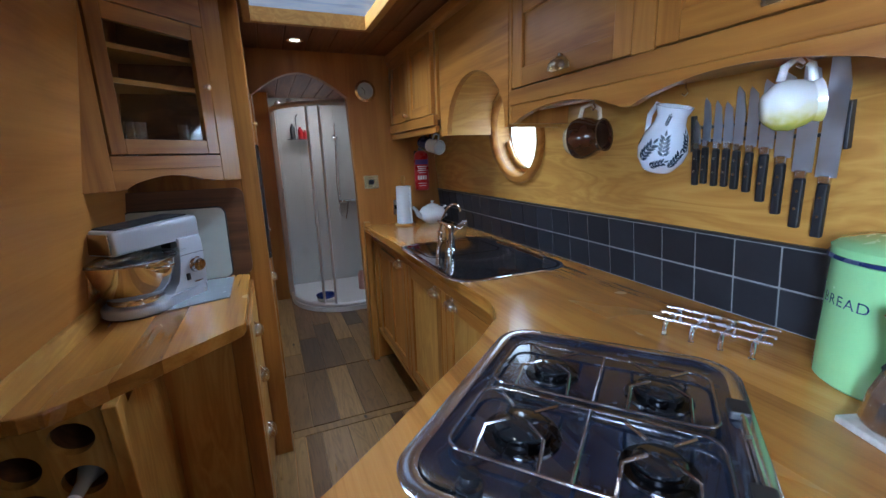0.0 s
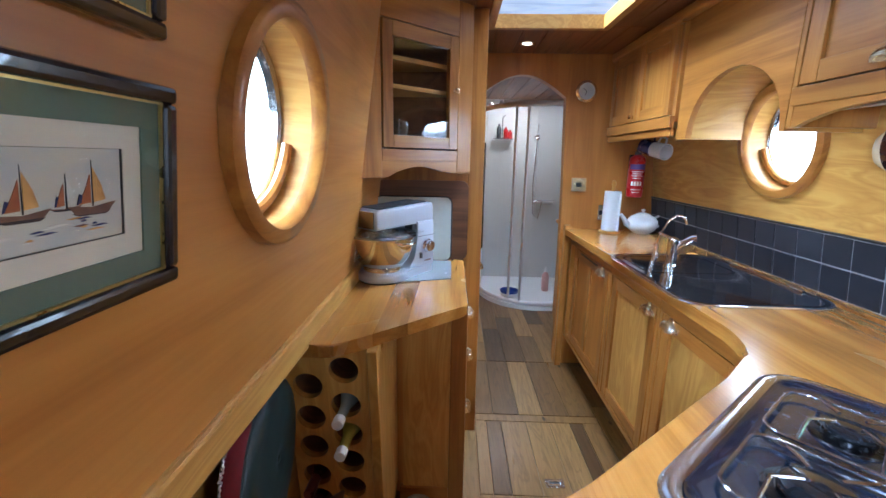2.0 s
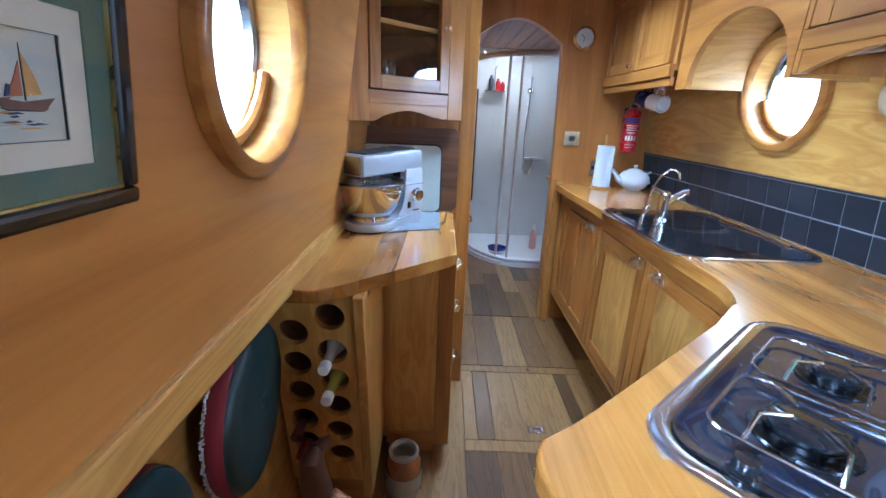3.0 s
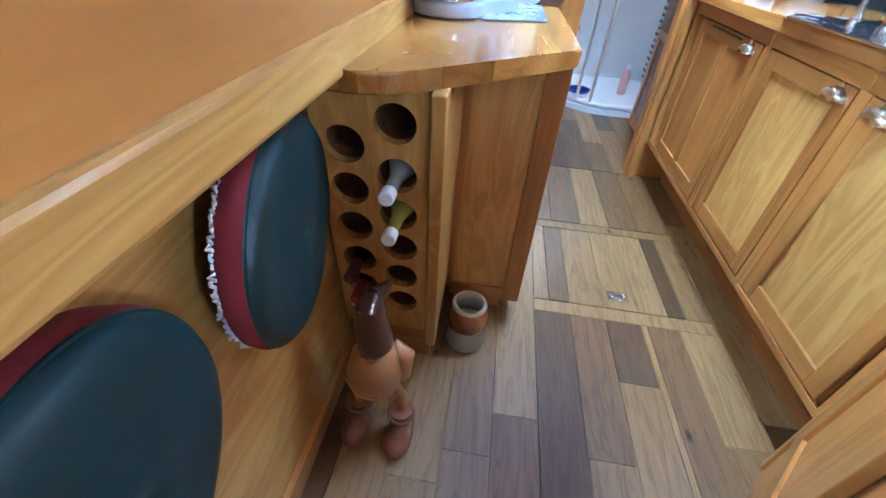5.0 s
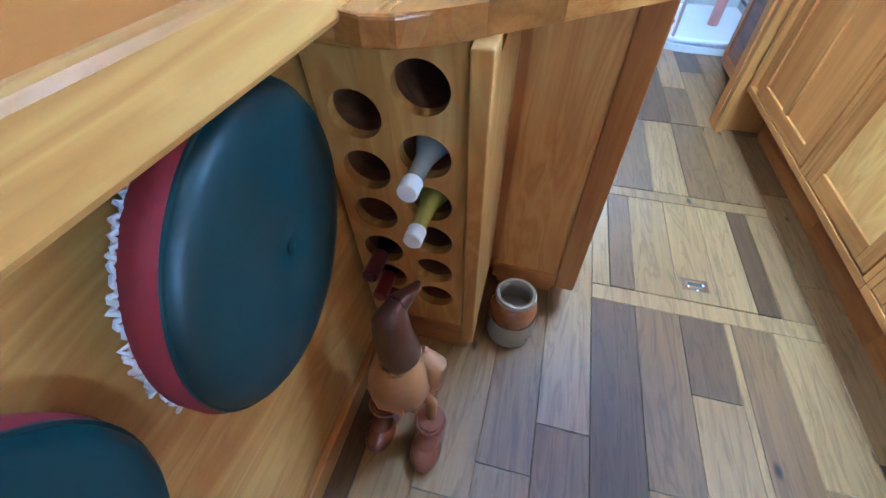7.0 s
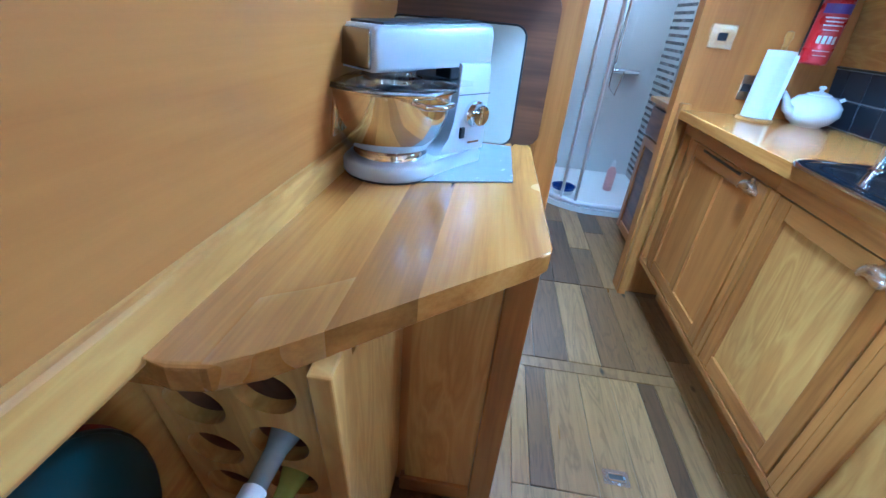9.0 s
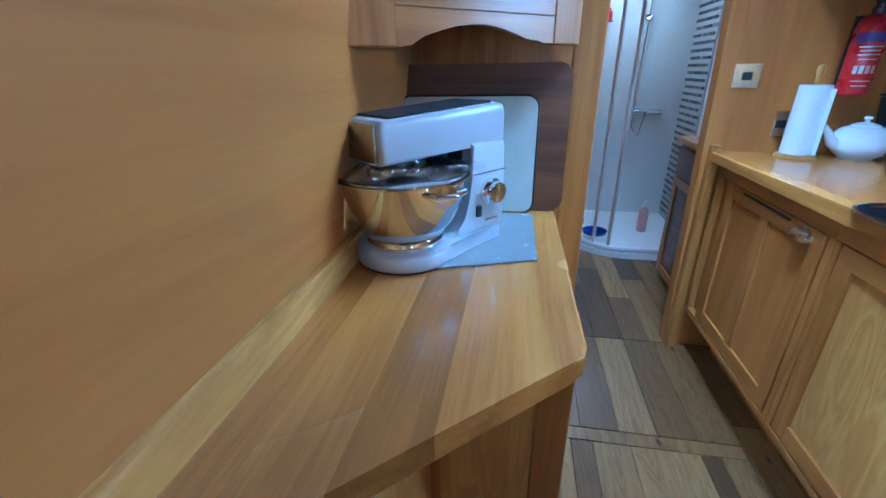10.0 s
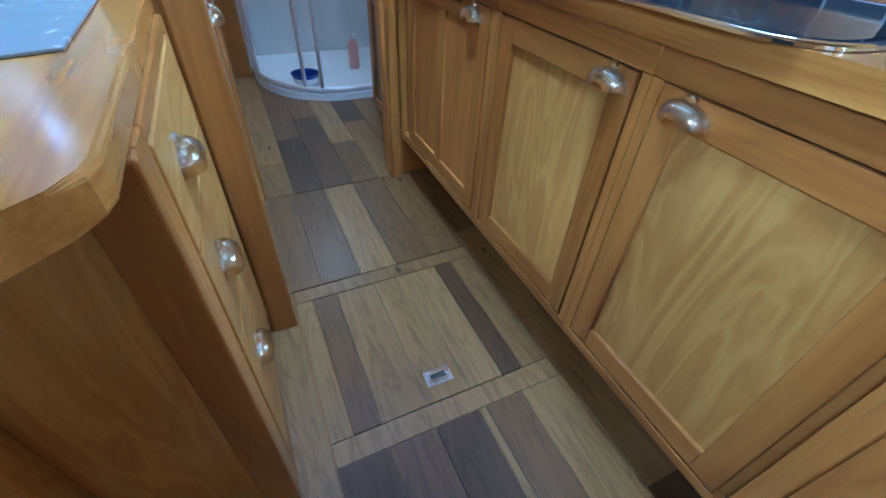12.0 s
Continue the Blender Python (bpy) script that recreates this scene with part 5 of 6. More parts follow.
def bottle(hx, hz, mat, cap, capl, out, label, neck=1.0):
    m = BRK @ Matrix.Translation((hx, -out, hz + 0.010)) @ Matrix.Rotation(radians(-97), 4, "X")
    t = thing("wine_bottle", label, "bottle", m, "bottles in the wine rack")
    part("glass", lathe(bmesh.new(), [(0.0125, 0.0), (0.0135, 0.012), (0.013, 0.03), (0.0145 * neck, 0.075), (0.022, 0.105), (0.033, 0.135), (0.0345, 0.15), (0.0345, 0.29), (0.03, 0.294)], 28), mat, t, "", True)
    part("cap", lathe(bmesh.new(), [(0.013, -0.004), (0.0150, -0.002), (0.0152, capl), (0.0138, capl + 0.001)], 24), cap, t, "", True)


WHITECAP = plain("white_cap", (0.80, 0.81, 0.84), 0.35)
bottle(-0.074, -0.187, CLEARB, WHITECAP, 0.024, 0.085, "clear glass bottle with a white cap lying in the rack")
bottle(-0.074, -0.287, GREENB, WHITECAP, 0.024, 0.088, "yellow-green wine bottle with a white cap")
bottle(-0.175, -0.440, DARKB, plain("claret_foil", (0.06, 0.01, 0.015), 0.3), 0.06, 0.075, "dark wine bottle with a claret foil")
bottle(-0.175, -0.535, DARKB, plain("red_foil", (0.16, 0.012, 0.016), 0.32), 0.06, 0.06, "dark wine bottle with a red foil")

# stoneware jar
GREYG = plain("grey_stoneware", (0.36, 0.32, 0.24), 0.3, 0, 0.12, 25, coat=0.4)
AMBER = plain("amber_glaze", (0.20, 0.065, 0.015), 0.14, 0, 0.4, 22, coat=0.7)
t = thing("stoneware_jar", "grey stoneware jar with a brown glazed shoulder", "jar", pose(-0.534, 1.255, 0))
part("body", lathe(bmesh.new(), [(0.060, 0), (0.064, 0.005), (0.065, 0.086), (0.064, 0.092)], 40), GREYG, t, "", True)
part("shoulder", lathe(bmesh.new(), [(0.0642, 0.090), (0.0655, 0.094), (0.0652, 0.118), (0.063, 0.136), (0.053, 0.150), (0.047, 0.155), (0.046, 0.160), (0.044, 0.158), (0.060, 0.130), (0.0622, 0.090)], 40, closed=True), AMBER, t, "amber-brown glaze", True)
part("lip", lathe(bmesh.new(), [(0.0465, 0.158), (0.053, 0.160), (0.054, 0.168), (0.051, 0.174), (0.044, 0.174), (0.041, 0.168), (0.041, 0.150), (0.052, 0.13), (0.054, 0.02), (0.002, 0.015), (0.002, 0.012), (0.057, 0.016), (0.056, 0.128), (0.0445, 0.150)], 40, closed=True), GREYG, t, "pale rolled lip and inside", True)

# carved wooden duck in boots
CARVED, nt, b = nodes_of("carved_bamboo_root")
at = nt.nodes.new("ShaderNodeTexCoord")
sp = nt.nodes.new("ShaderNodeSeparateXYZ")
nt.links.new(at.outputs["Object"], sp.inputs[0])
zz = nt.nodes.new("ShaderNodeMath")
zz.operation = "MULTIPLY_ADD"
zz.inputs[1].default_value = 0.05
nt.links.new(noise_tex(nt, coords(nt, (30, 30, 60), False), 1.0, 4), zz.inputs[0])
nt.links.new(sp.outputs[2], zz.inputs[2])
nt.links.new(ramp(nt, zz.outputs[0], [(0.03, (0.13, 0.036, 0.013)), (0.115, (0.17, 0.052, 0.020)), (0.135, (0.24, 0.090, 0.028)), (0.20, (0.38, 0.18, 0.058)), (0.27, (0.30, 0.13, 0.042)), (0.335, (0.42, 0.21, 0.075)), (0.345, (0.060, 0.016, 0.008))]), b.inputs["Base Color"])
b.inputs["Roughness"].default_value, b.inputs["Coat Weight"].default_value = 0.35, 0.4
bm = bmesh.new()
X_ = -0.735


def blob(cx, cy, cz, rx, ry, rz, m=None):
    vs = bmesh.ops.create_uvsphere(bm, u_segments=20, v_segments=12, radius=1.0)["verts"]
    for v in vs:
        p = Vector((v.co.x * rx, v.co.y * ry, v.co.z * rz))
        v.co = (m @ p if m is not None else p) + Vector((cx, cy, cz))


tube(bm, [(X_ - 0.005, 0.925, 0.155), (X_ - 0.005, 0.925, 0.185), (X_ - 0.005, 0.928, 0.235), (X_ - 0.003, 0.93, 0.285), (X_, 0.93, 0.325)], [0.03, 0.058, 0.068, 0.056, 0.036], 22)
tube(bm, [(X_, 0.93, 0.322), (X_ - 0.002, 0.928, 0.345), (X_ - 0.006, 0.92, 0.40), (X_ - 0.008, 0.925, 0.44), (X_ - 0.004, 0.95, 0.465)], [0.040, 0.041, 0.036, 0.033, 0.015], 20)
tube(bm, [(X_ - 0.004, 0.945, 0.455), (X_ + 0.012, 0.985, 0.452), (X_ + 0.016, 1.01, 0.446)], [0.022, 0.013, 0.006], 12)
tube(bm, [(X_ + 0.03, 0.955, 0.30), (X_ + 0.062, 0.95, 0.27), (X_ + 0.060, 0.94, 0.215), (X_ + 0.045, 0.925, 0.195)], [0.016, 0.026, 0.022, 0.008], 14)
tube(bm, [(X_ - 0.068, 0.90, 0.215), (X_ - 0.03, 0.872, 0.200), (X_ + 0.02, 0.866, 0.205)], [0.006, 0.010, 0.005], 10)
for sx, dy in ((-0.052, 0.0), (0.062, -0.012)):
    x = X_ + sx
    tube(bm, [(x * 0.6 + X_ * 0.4, 0.93, 0.175), (x, 0.928, 0.14), (x, 0.925 + dy, 0.07)], [0.014, 0.012, 0.012], 10)
    tube(bm, [(x, 0.925 + dy, 0.095), (x, 0.925 + dy, 0.06), (x, 0.92 + dy, 0.012)], [0.030, 0.029, 0.032], 14)
    blob(x, 0.878 + dy, 0.028, 0.035, 0.050, 0.029)
    blob(x, 0.893 + dy, 0.042, 0.027, 0.036, 0.026)
    tube(bm, [(x + 0.033 * math.cos(a), 0.922 + dy + 0.033 * math.sin(a), 0.088) for a in [2 * math.pi * i / 16 for i in range(16)]], 0.004, 6, True)
    for k in range(3):
        tube(bm, [(x - 0.022, 0.905 + dy - 0.014 * k, 0.058 - 0.008 * k), (x, 0.900 + dy - 0.014 * k, 0.064 - 0.008 * k), (x + 0.022, 0.905 + dy - 0.014 * k, 0.058 - 0.008 * k)], 0.0025, 6)
dk = part("wooden_duck", bm, CARVED, None, "", True)
tagged(dk, "carved wooden duck ornament wearing laced boots", "ornament")

# ---- wash room ----
RAIL = plain("satin_chrome", (0.92, 0.93, 0.95), 0.46, 1.0, 0.01, 2)
t = thing("shower_enclosure", "curved glass shower enclosure with chrome rails", "shower")
cx, cy, RX, RY = 0.33, 4.25, 0.50, 0.58
ARC = [(-0.17, 4.60)] + [(cx - RX * math.cos(radians(a)), cy - RY * math.sin(radians(a))) for a in range(0, 91, 6)] + [(0.76, 3.67)]
for z, r, nm in ((0.058, 0.020, "bottom_rail"), (1.80, 0.022, "top_rail")):
    part(nm, tube(bmesh.new(), [(x, y, z) for x, y in ARC], r, 10), RAIL, t, "chrome rail", True)


def curtain(pts, z0, z1):
    bm = bmesh.new()
    cols = [[bm.verts.new((x, y, z)) for z in (z0, z1)] for x, y in pts]
    for a, b in zip(cols, cols[1:]):
        bm.faces.new((a[0], b[0], b[1], a[1]))
    bmesh.ops.solidify(bm, geom=list(bm.faces), thickness=0.005)
    return bm


for a, b in ((0, 9), (9, 13), (13, len(ARC) - 1)):
    pn = part("pane", curtain(ARC[a:b + 1], 0.07, 1.785), GLASS, t, "curved clear glass", True)
    pn.visible_shadow = False
for i, r in ((1, 0.016), (3, 0.007), (11, 0.012), (13, 0.012)):
    part("post", tube(bmesh.new(), [(*ARC[i], 0.06), (*ARC[i], 1.80)], r, 10), RAIL, t, "chrome post", True)
for i in (4, 11):
    x, y = ARC[i]
    part("handle", tube(bmesh.new(), [(x - 0.01, y - 0.02, 0.80), (x - 0.012, y - 0.045, 0.82), (x - 0.012, y - 0.045, 1.08), (x - 0.01, y - 0.02, 1.10)], 0.007, 8), RAIL, t, "", True)
for i in (5, 8):
    part("roller", lathe(bmesh.new(), [(0.02, 0), (0.024, 0.01), (0.016, 0.03), (0.004, 0.034)], 14, Matrix.Translation((ARC[i][0], ARC[i][1], 1.815))), RAIL, t, "", True)
t = thing("shower_tray", "white curved shower tray", "shower tray")
part("tray", prism(bmesh.new(), [(x - 0.012, y - 0.028) for x, y in ARC] + [(0.78, 3.642), (0.78, 4.62), (-0.182, 4.62)], -0.012, 0.040, 0.010, seg=3), WHITE, t)
PANEL = plain("shower_panel", (0.66, 0.66, 0.63), 0.3, 0, 0.05, 3)
for k in range(3):
    setting("shower_panel", B(-0.31 + 0.365 * k, 0.0545 + 0.365 * k, 4.605, 4.62, 0.04, 1.95, 0.001, seg=1), PANEL, "pale shower wall panel", "wall panel")
setting("wall_shower_nib", B(-0.315, -0.196, 4.27, 4.605, -0.01, 1.95), PLY["z"], "cherry ply nib beside the shower", "wall")
setting("shower_side_panel", B(-0.195, -0.188, 4.27, 4.605, 0.04, 1.95), PANEL, "pale shower side panel", "wall panel")
ms = thing("mosaic_strip", "dark glass mosaic strip in mixed greys", "mosaic")
TILEM, nt, b = nodes_of("mosaic_glass")
info = nt.nodes.new("ShaderNodeObjectInfo")
nt.links.new(ramp(nt, info.outputs["Random"], [(0.0, (0.02, 0.02, 0.025)), (0.35, (0.12, 0.11, 0.10)), (0.6, (0.05, 0.045, 0.05)), (0.8, (0.30, 0.29, 0.27)), (1.0, (0.09, 0.06, 0.05))]), b.inputs["Base Color"])
b.inputs["Roughness"].default_value = 0.12
part("grout", B(0.765, 0.78, 4.19, 4.60, 0.04, 1.90), plain("grout", (0.45, 0.45, 0.43), 0.8), ms)
me_t = bpy.data.meshes.new("mosaic_tile")
bm = B(-0.003, 0.003, -0.023, 0.023, -0.0105, 0.0105, 0.0015, seg=1)
bm.to_mesh(me_t)
bm.free()
me_t.materials.append(TILEM)
for i in range(36):
    for j in range(8):
        o = new("mosaic_tile", me_t)
        o.parent = ms
        o.location = (0.7625, 4.215 + 0.0485 * j + (0.02 if i % 2 else 0), 0.10 + 0.0495 * i)
t = thing("wash_bowl", "blue enamel bowl in the shower tray", "bowl", pose(0.115, 3.93, 0.04))
part("bowl", lathe(bmesh.new(), [(0.055, 0), (0.075, 0.005), (0.088, 0.055), (0.092, 0.06), (0.084, 0.058), (0.07, 0.01), (0.002, 0.008)], 32), plain("blue_enamel", (0.03, 0.06, 0.28), 0.25), t, "", True)
part("band", lathe(bmesh.new(), [(0.077, 0.006), (0.086, 0.04), (0.0855, 0.04), (0.0765, 0.006)], 32, closed=True), WHITE, t, "white outer band", True)
t = thing("shampoo_bottle", "pink shampoo bottle standing in the tray", "bottle", pose(0.50, 4.12, 0.04))
part("body", lathe(bmesh.new(), [(0.03, 0), (0.035, 0.006), (0.036, 0.16), (0.02, 0.19), (0.013, 0.2)], 20), plain("pink_plastic", (0.62, 0.34, 0.30), 0.4), t, "", True)
part("cap", lathe(bmesh.new(), [(0.014, 0.2), (0.014, 0.23), (0.005, 0.25)], 14), WHITE, t, "", True)
t = thing("shower_rail", "chrome riser rail with a hand shower", "shower fitting")
part("rail", tube(bmesh.new(), [(0.42, 4.585, 0.95), (0.42, 4.555, 0.97), (0.42, 4.555, 1.70), (0.42, 4.585, 1.72)], 0.009, 8), CHROME, t, "", True)
part("hose", tube(bmesh.new(), [(0.50, 4.55, 0.90), (0.46, 4.52, 0.72), (0.40, 4.51, 0.78), (0.39, 4.52, 1.1), (0.41, 4.53, 1.52)], 0.006, 8), STEEL, t, "", True)
part("head", lathe(bmesh.new(), [(0.012, 0), (0.035, 0.02), (0.038, 0.03), (0.004, 0.034)], 20, look((0.41, 4.52, 1.55), (0.38, 4.0, 1.4))), CHROME, t, "", True)
part("valve", tube(bmesh.new(), [(0.40, 4.58, 0.90), (0.62, 4.58, 0.90)], 0.022, 12), CHROME, t, "", True)
t = thing("shower_caddy", "dark wire shower caddy holding red bottles", "caddy", pose(0.05, 4.56, 1.55))
part("basket", tube(bmesh.new(), [(-0.10, 0.03, 0), (-0.10, -0.07, 0), (0.10, -0.07, 0), (0.10, 0.03, 0)], 0.004, 6, True), DARK, t)
part("hanger", tube(bmesh.new(), [(0, 0.03, 0), (0, 0.03, 0.22), (0.02, 0.0, 0.24)], 0.004, 6), DARK, t)
part("shelf", B(-0.10, 0.10, -0.07, 0.03, -0.004, 0.0), STEEL, t)
for x, hh, m_ in ((-0.04, 0.15, DARK), (0.03, 0.12, RED), (0.075, 0.09, RED)):
    b_ = thing("toiletry_bottle", "small toiletry bottle in the caddy", "bottle", pose(0.05 + x, 4.54, 1.55), "bottles in the caddy")
    part("body", lathe(bmesh.new(), [(0.022, 0), (0.024, 0.01), (0.024, hh * 0.75), (0.012, hh * 0.85), (0.011, hh)], 16), m_, b_, "", True)
t = thing("vanity_unit", "dark oak vanity unit with a pale top", "vanity", pose(0.42, 3.45, 0, 0, 0, -90))
part("carcass", B(0, 0.68, 0.02, 0.34, 0.03, 0.84), OAK["z"], t)
part("top", B(-0.012, 0.70, -0.015, 0.35, 0.842, 0.872, 0.006), PALE["x"], t, "pale timber top")
part("drawer_front", B(0.03, 0.65, 0, 0.02, 0.66, 0.82, 0.003), WALNUT, t)
shaker_door(t, 0.03, 0.335, 0.05, 0.65, 0.0, 0.05, None, WALNUT)
shaker_door(t, 0.345, 0.65, 0.05, 0.65, 0.0, 0.05, None, WALNUT)
bs = thing("wash_basin", "white china wash basin on the vanity top", "basin", pose(0.62, 3.12, 0.872))
part("basin", lathe(bmesh.new(), [(0.06, 0), (0.12, 0.03), (0.14, 0.075), (0.145, 0.08), (0.13, 0.075), (0.10, 0.03), (0.002, 0.02)], 36), CHINA, bs, "", True)
for k in range(3):
    t = thing("hanging_towel", "white towel hung on a peg", "towel", pose(0.745, 3.55 + 0.09 * k, 1.30))
    part("cloth", tube(bmesh.new(), [(0, 0, 0.34), (-0.012, 0.0, 0.22), (-0.018, 0.01, 0.1), (-0.01, 0.0, 0.0)], [0.012, 0.03, 0.038, 0.034], 12), PAPER, t, "", True)

# recessed downlights
for x, y in ((-0.065, 2.44), (-0.065, 0.70)):
    t = thing("downlight", "small recessed ceiling downlight, lit", "downlight", pose(x, y, CEIL))
    part("bezel", lathe(bmesh.new(), [(0.026, 0.0), (0.036, -0.006), (0.042, -0.004), (0.043, 0.001), (0.026, 0.001)], 28, closed=True), BRASS, t, "", True)
    EM, nt, b = nodes_of("lit_lens")
    b.inputs["Emission Color"].default_value, b.inputs["Emission Strength"].default_value = (1, 0.86, 0.62, 1), 12
    part("lens", lathe(bmesh.new(), [(0.026, -0.001), (0.025, -0.002)], 24), EM, t, "glowing lens")

# ---- wall tiles behind the worktop ----
SLATE, nt, b = nodes_of("slate_tile")
n1 = noise_tex(nt, coords(nt, (9, 9, 9)), 1.0, 6, 0.65)
info = nt.nodes.new("ShaderNodeObjectInfo")
c = mixcol(nt, ramp(nt, n1, [(0.3, (0.007, 0.008, 0.011)), (0.7, (0.017, 0.018, 0.023))]), ramp(nt, info.outputs["Random"], [(0, (0.7, 0.7, 0.75)), (1, (1.5, 1.45, 1.4))]), 1.0, "MULTIPLY")
nt.links.new(c, b.inputs["Base Color"])
nt.links.new(ramp(nt, n1, [(0.3, (0.42,) * 3), (0.7, (0.56,) * 3)]), b.inputs["Roughness"])
bump(nt, b, n1, 0.35, 0.0015)
sb = thing("splashback", "black slate tiled splashback with pale grout", "splashback", SIDE_R, "", "structure")
part("grout", B(-2.655, 0.30, -0.0075, -0.001, -0.004, 0.202), plain("grey_grout", (0.27, 0.27, 0.27), 0.9, 0, 0.15, 50), sb, "pale grey grout")
part("edge_strip", B(-2.655, 0.30, -0.014, -0.001, 0.202, 0.209, 0.002), DARK, sb, "dark edge strip")
me_t = bpy.data.meshes.new("tile")
bm = B(-0.0502, 0.0502, -0.0115, -0.002, -0.0480, 0.0480, 0.0022)
bm.to_mesh(me_t)
bm.free()
me_t.materials.append(SLATE)
y = 2.5275
while y > -0.25:
    for k in range(2):
        o = new("tile", me_t)
        o.parent = sb
        o.location = (-y, 0, 0.049 + 0.1012 * k)
        if y > 2.5:
            o = new("tile", me_t)
            o.parent = sb
            o.location, o.scale = (-2.6165, 0, 0.049 + 0.1012 * k), (0.70, 1, 1)
    y -= 0.105

# ---- floor boards ----
FLOOR, nt, b = nodes_of("oak_board")
info = nt.nodes.new("ShaderNodeObjectInfo")
base = ramp(nt, info.outputs["Color"], [(0.0, (0.038, 0.018, 0.006)), (0.25, (0.080, 0.039, 0.012)), (0.5, (0.165, 0.085, 0.025)), (0.78, (0.285, 0.162, 0.050)), (1.0, (0.38, 0.228, 0.078))])
gr = noise_tex(nt, coords(nt, (70, 3.0, 70)), 1.0, 5, 0.65, 0.4)
fg = noise_tex(nt, coords(nt, (16, 1.8, 16)), 1.0, 3, 0.5, 1.6)
fr = nt.nodes.new("ShaderNodeMath")
fr.operation = "PINGPONG"
fr.inputs[1].default_value = 0.11
nt.links.new(fg, fr.inputs[0])
c = mixcol(nt, base, ramp(nt, gr, [(0.3, (0.80, 0.77, 0.74)), (0.65, (1.06, 1.06, 1.06))]), 1.0, "MULTIPLY")
c = mixcol(nt, c, ramp(nt, fr.outputs[0], [(0.0, (0.50, 0.46, 0.42)), (0.05, (1.06, 1.06, 1.06))]), 0.5, "MULTIPLY")
vo = nt.nodes.new("ShaderNodeTexVoronoi")
vo.inputs["Scale"].default_value = 1.0
nt.links.new(coords(nt, (7, 3.2, 7)), vo.inputs["Vector"])
c = mixcol(nt, c, ramp(nt, vo.outputs["Distance"], [(0.035, (0.10, 0.07, 0.05)), (0.085, (1, 1, 1))]), 1.0, "MULTIPLY")
nt.links.new(c, b.inputs["Base Color"])
nt.links.new(ramp(nt, gr, [(0.3, (0.42,) * 3), (0.7, (0.27,) * 3)]), b.inputs["Roughness"])
b.inputs["Coat Weight"].default_value, b.inputs["Coat Roughness"].default_value = 0.12, 0.2
bump(nt, b, gr, 0.25, 0.0008)
FL = bpy.data.objects["floor"]
rnd = random.Random(11)


def plank(x0, x1, y0, y1, parent=FL, name="plank", top=0.0, tone=None):
    tone = rnd.uniform(0.15, 0.9) if tone is None else tone
    bm = B(x0 + 0.0008, x1 - 0.0008, y0 + 0.0008, y1 - 0.0008, top - 0.011, top + rnd.uniform(-0.0006, 0.0), 0.0012, seg=1)
    part(name, bm, FLOOR, parent).color = (tone, tone, tone, 1)


XS = [-0.945, -0.815, -0.686, -0.558, -0.430, -0.300, -0.170, -0.043, 0.082, 0.102, 0.215, 0.355]
JOINTS = {1: [0.55, 0.95], 2: [0.30, 0.79, 1.9], 3: [0.16, 0.877, 2.0], 4: [0.40, 1.003, 2.1], 5: [0.62], 6: [0.2, 0.918], 7: [0.5, 1.18], 9: [0.7], 10: [0.35, 1.02]}
TONES = {1: [0.7, 0.75], 2: [0.75, 0.8, 0.7], 3: [0.7, 0.66, 0.7], 4: [0.60, 0.78, 0.6], 5: [0.34], 6: [0.62, 0.50], 7: [0.66, 0.30], 8: [1.0], 9: [0.50], 10: [0.6, 0.84]}
for i, (a, b_) in enumerate(zip(XS, XS[1:])):
    end = 1.44 if a > -0.31 else 2.62
    ys = [Y0] + [-1.9 + 0.17 * (i % 3), -1.1 + 0.2 * (i % 4), -0.35 + 0.13 * (i % 3)] + [q for q in JOINTS.get(i, []) if q < end - 0.1] + [end]
    tones = TONES.get(i, [])
    for k, (y0, y1) in enumerate(zip(ys, ys[1:])):
        plank(a, b_, y0, y1, tone=tones[k - 4] if 0 <= k - 4 < len(tones) else None)
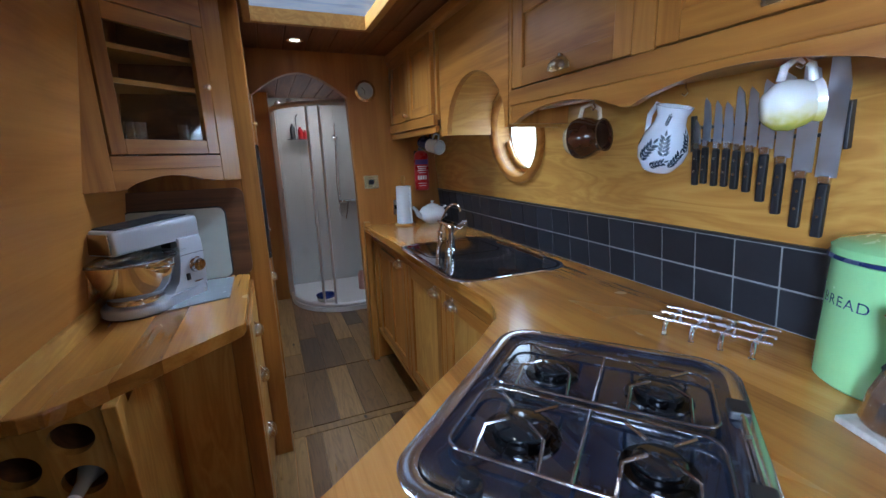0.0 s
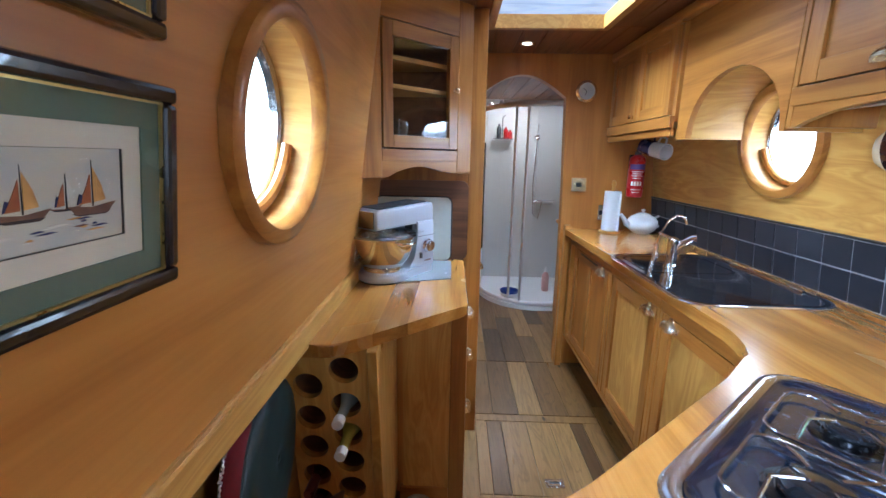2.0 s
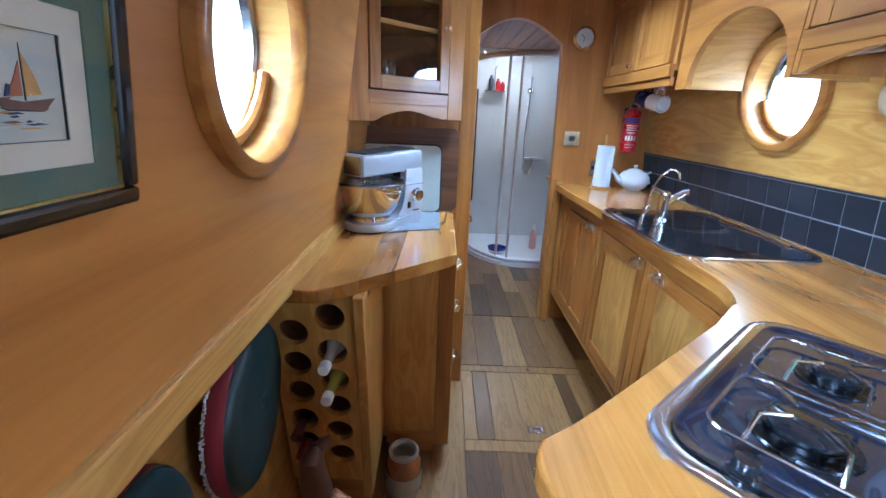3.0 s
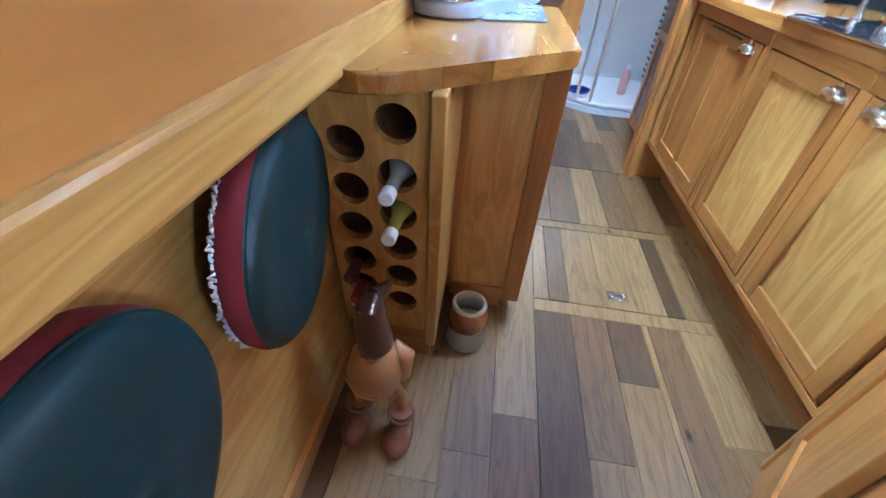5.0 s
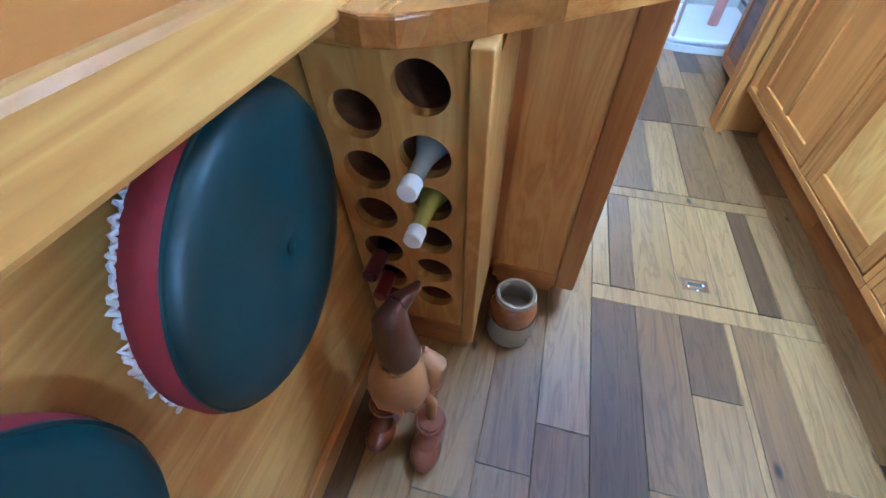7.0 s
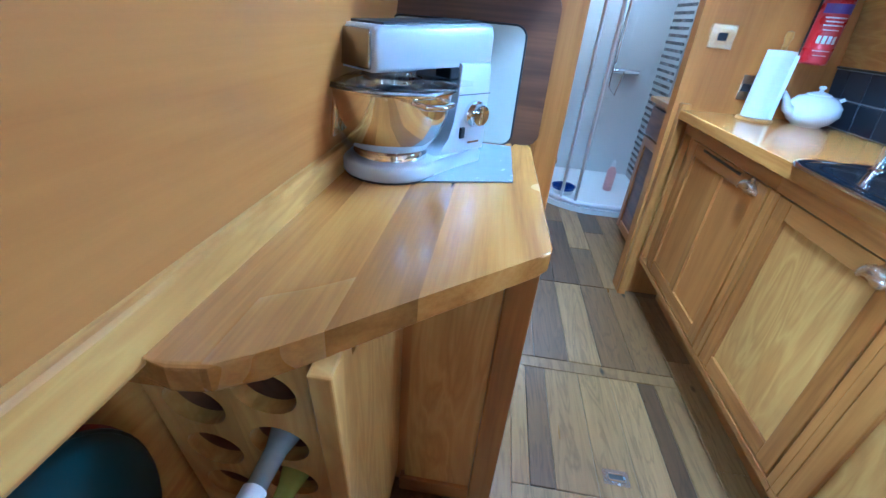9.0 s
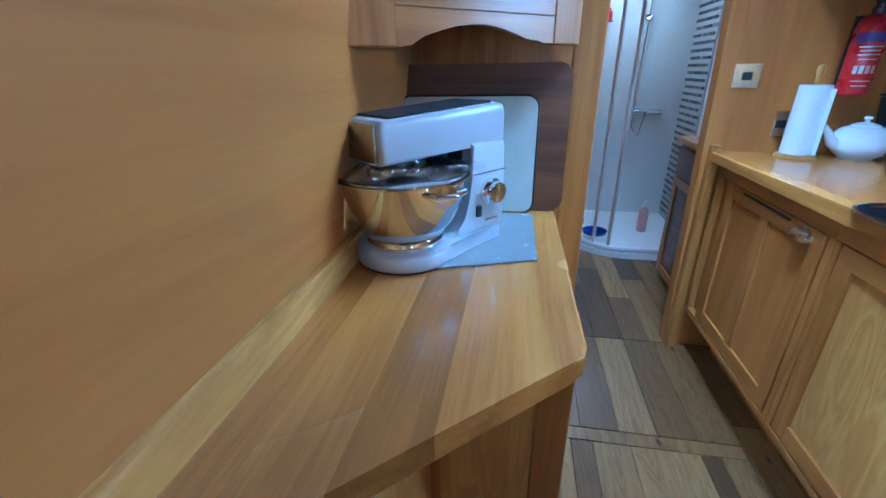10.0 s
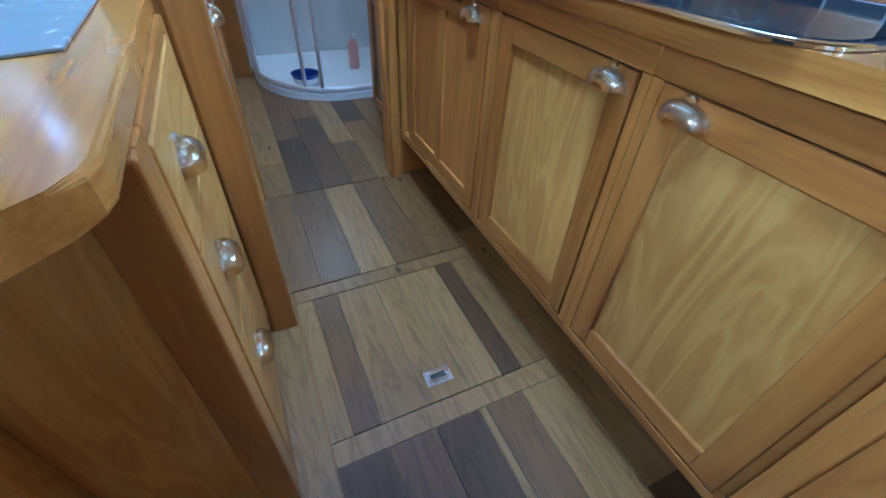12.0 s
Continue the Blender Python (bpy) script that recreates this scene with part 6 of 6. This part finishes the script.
for y0, y1 in zip([Y0, -0.9, 0.4, 1.11, 1.66, 2.15], [-0.9, 0.4, 1.11, 1.66, 2.15, 2.62]):
    plank(0.355, 0.50, y0, y1)
# lift-out hatch in the floor
hx0, hx1, hy0, hy1 = -0.298, 0.352, 1.44, 2.055
plank(hx0, hx1, hy0, hy0 + 0.062, tone=0.85)
plank(hx0, hx1, hy1 - 0.058, hy1, tone=0.6)
plank(hx0, hx0 + 0.055, hy0 + 0.062, hy1 - 0.058, tone=0.8)
plank(0.262, hx1, hy0 + 0.062, hy1 - 0.058, tone=0.62)
hatch = thing("floor_hatch", "lift-out floor hatch of mixed oak boards", "hatch")
for a, b_, tn in zip([-0.241, -0.165, -0.035, 0.088, 0.195], [-0.165, -0.035, 0.088, 0.195, 0.260], [0.42, 0.72, 0.78, 0.85, 0.22]):
    plank(a, b_, hy0 + 0.064, hy1 - 0.060, hatch, "board", tone=tn)
lr = thing("ring_pull", "brass flush ring pull in the floor hatch", "ring pull", pose(0.022, 1.573, 0.0))
part("plate", B(-0.040, 0.040, -0.025, 0.025, 0.0, 0.0024, 0.001), STEEL, lr)
part("recess", B(-0.027, 0.027, -0.012, 0.012, 0.0018, 0.0029), plain("dull_recess", (0.10, 0.09, 0.07), 0.4, 0.6), lr)
part("ring", tube(bmesh.new(), [(x, y, 0.004) for x, y in rounded(-0.025, 0.025, -0.011, 0.011, 0.006, 4)], 0.0032, 6, True), BRIGHT, lr, "", True)
XF = [-0.31, -0.199, -0.060, 0.073, 0.21, 0.355, 0.50]
for i, (a, b_) in enumerate(zip(XF, XF[1:])):
    plank(a, b_, 2.057 if a < 0.35 else 2.62, 2.655, tone=(0.45, 0.35, 0.75, 0.4, 0.5, 0.5)[i])
XG = [-0.33, -0.19, -0.061, 0.074, 0.20, 0.33, 0.46, 0.60, 0.78]
for i, (a, b_) in enumerate(zip(XG, XG[1:])):
    m_ = 3.2 + 0.25 * ((i * 7) % 5 - 2) / 2
    plank(a, b_, 2.657, m_)
    plank(a, b_, m_, 4.62)
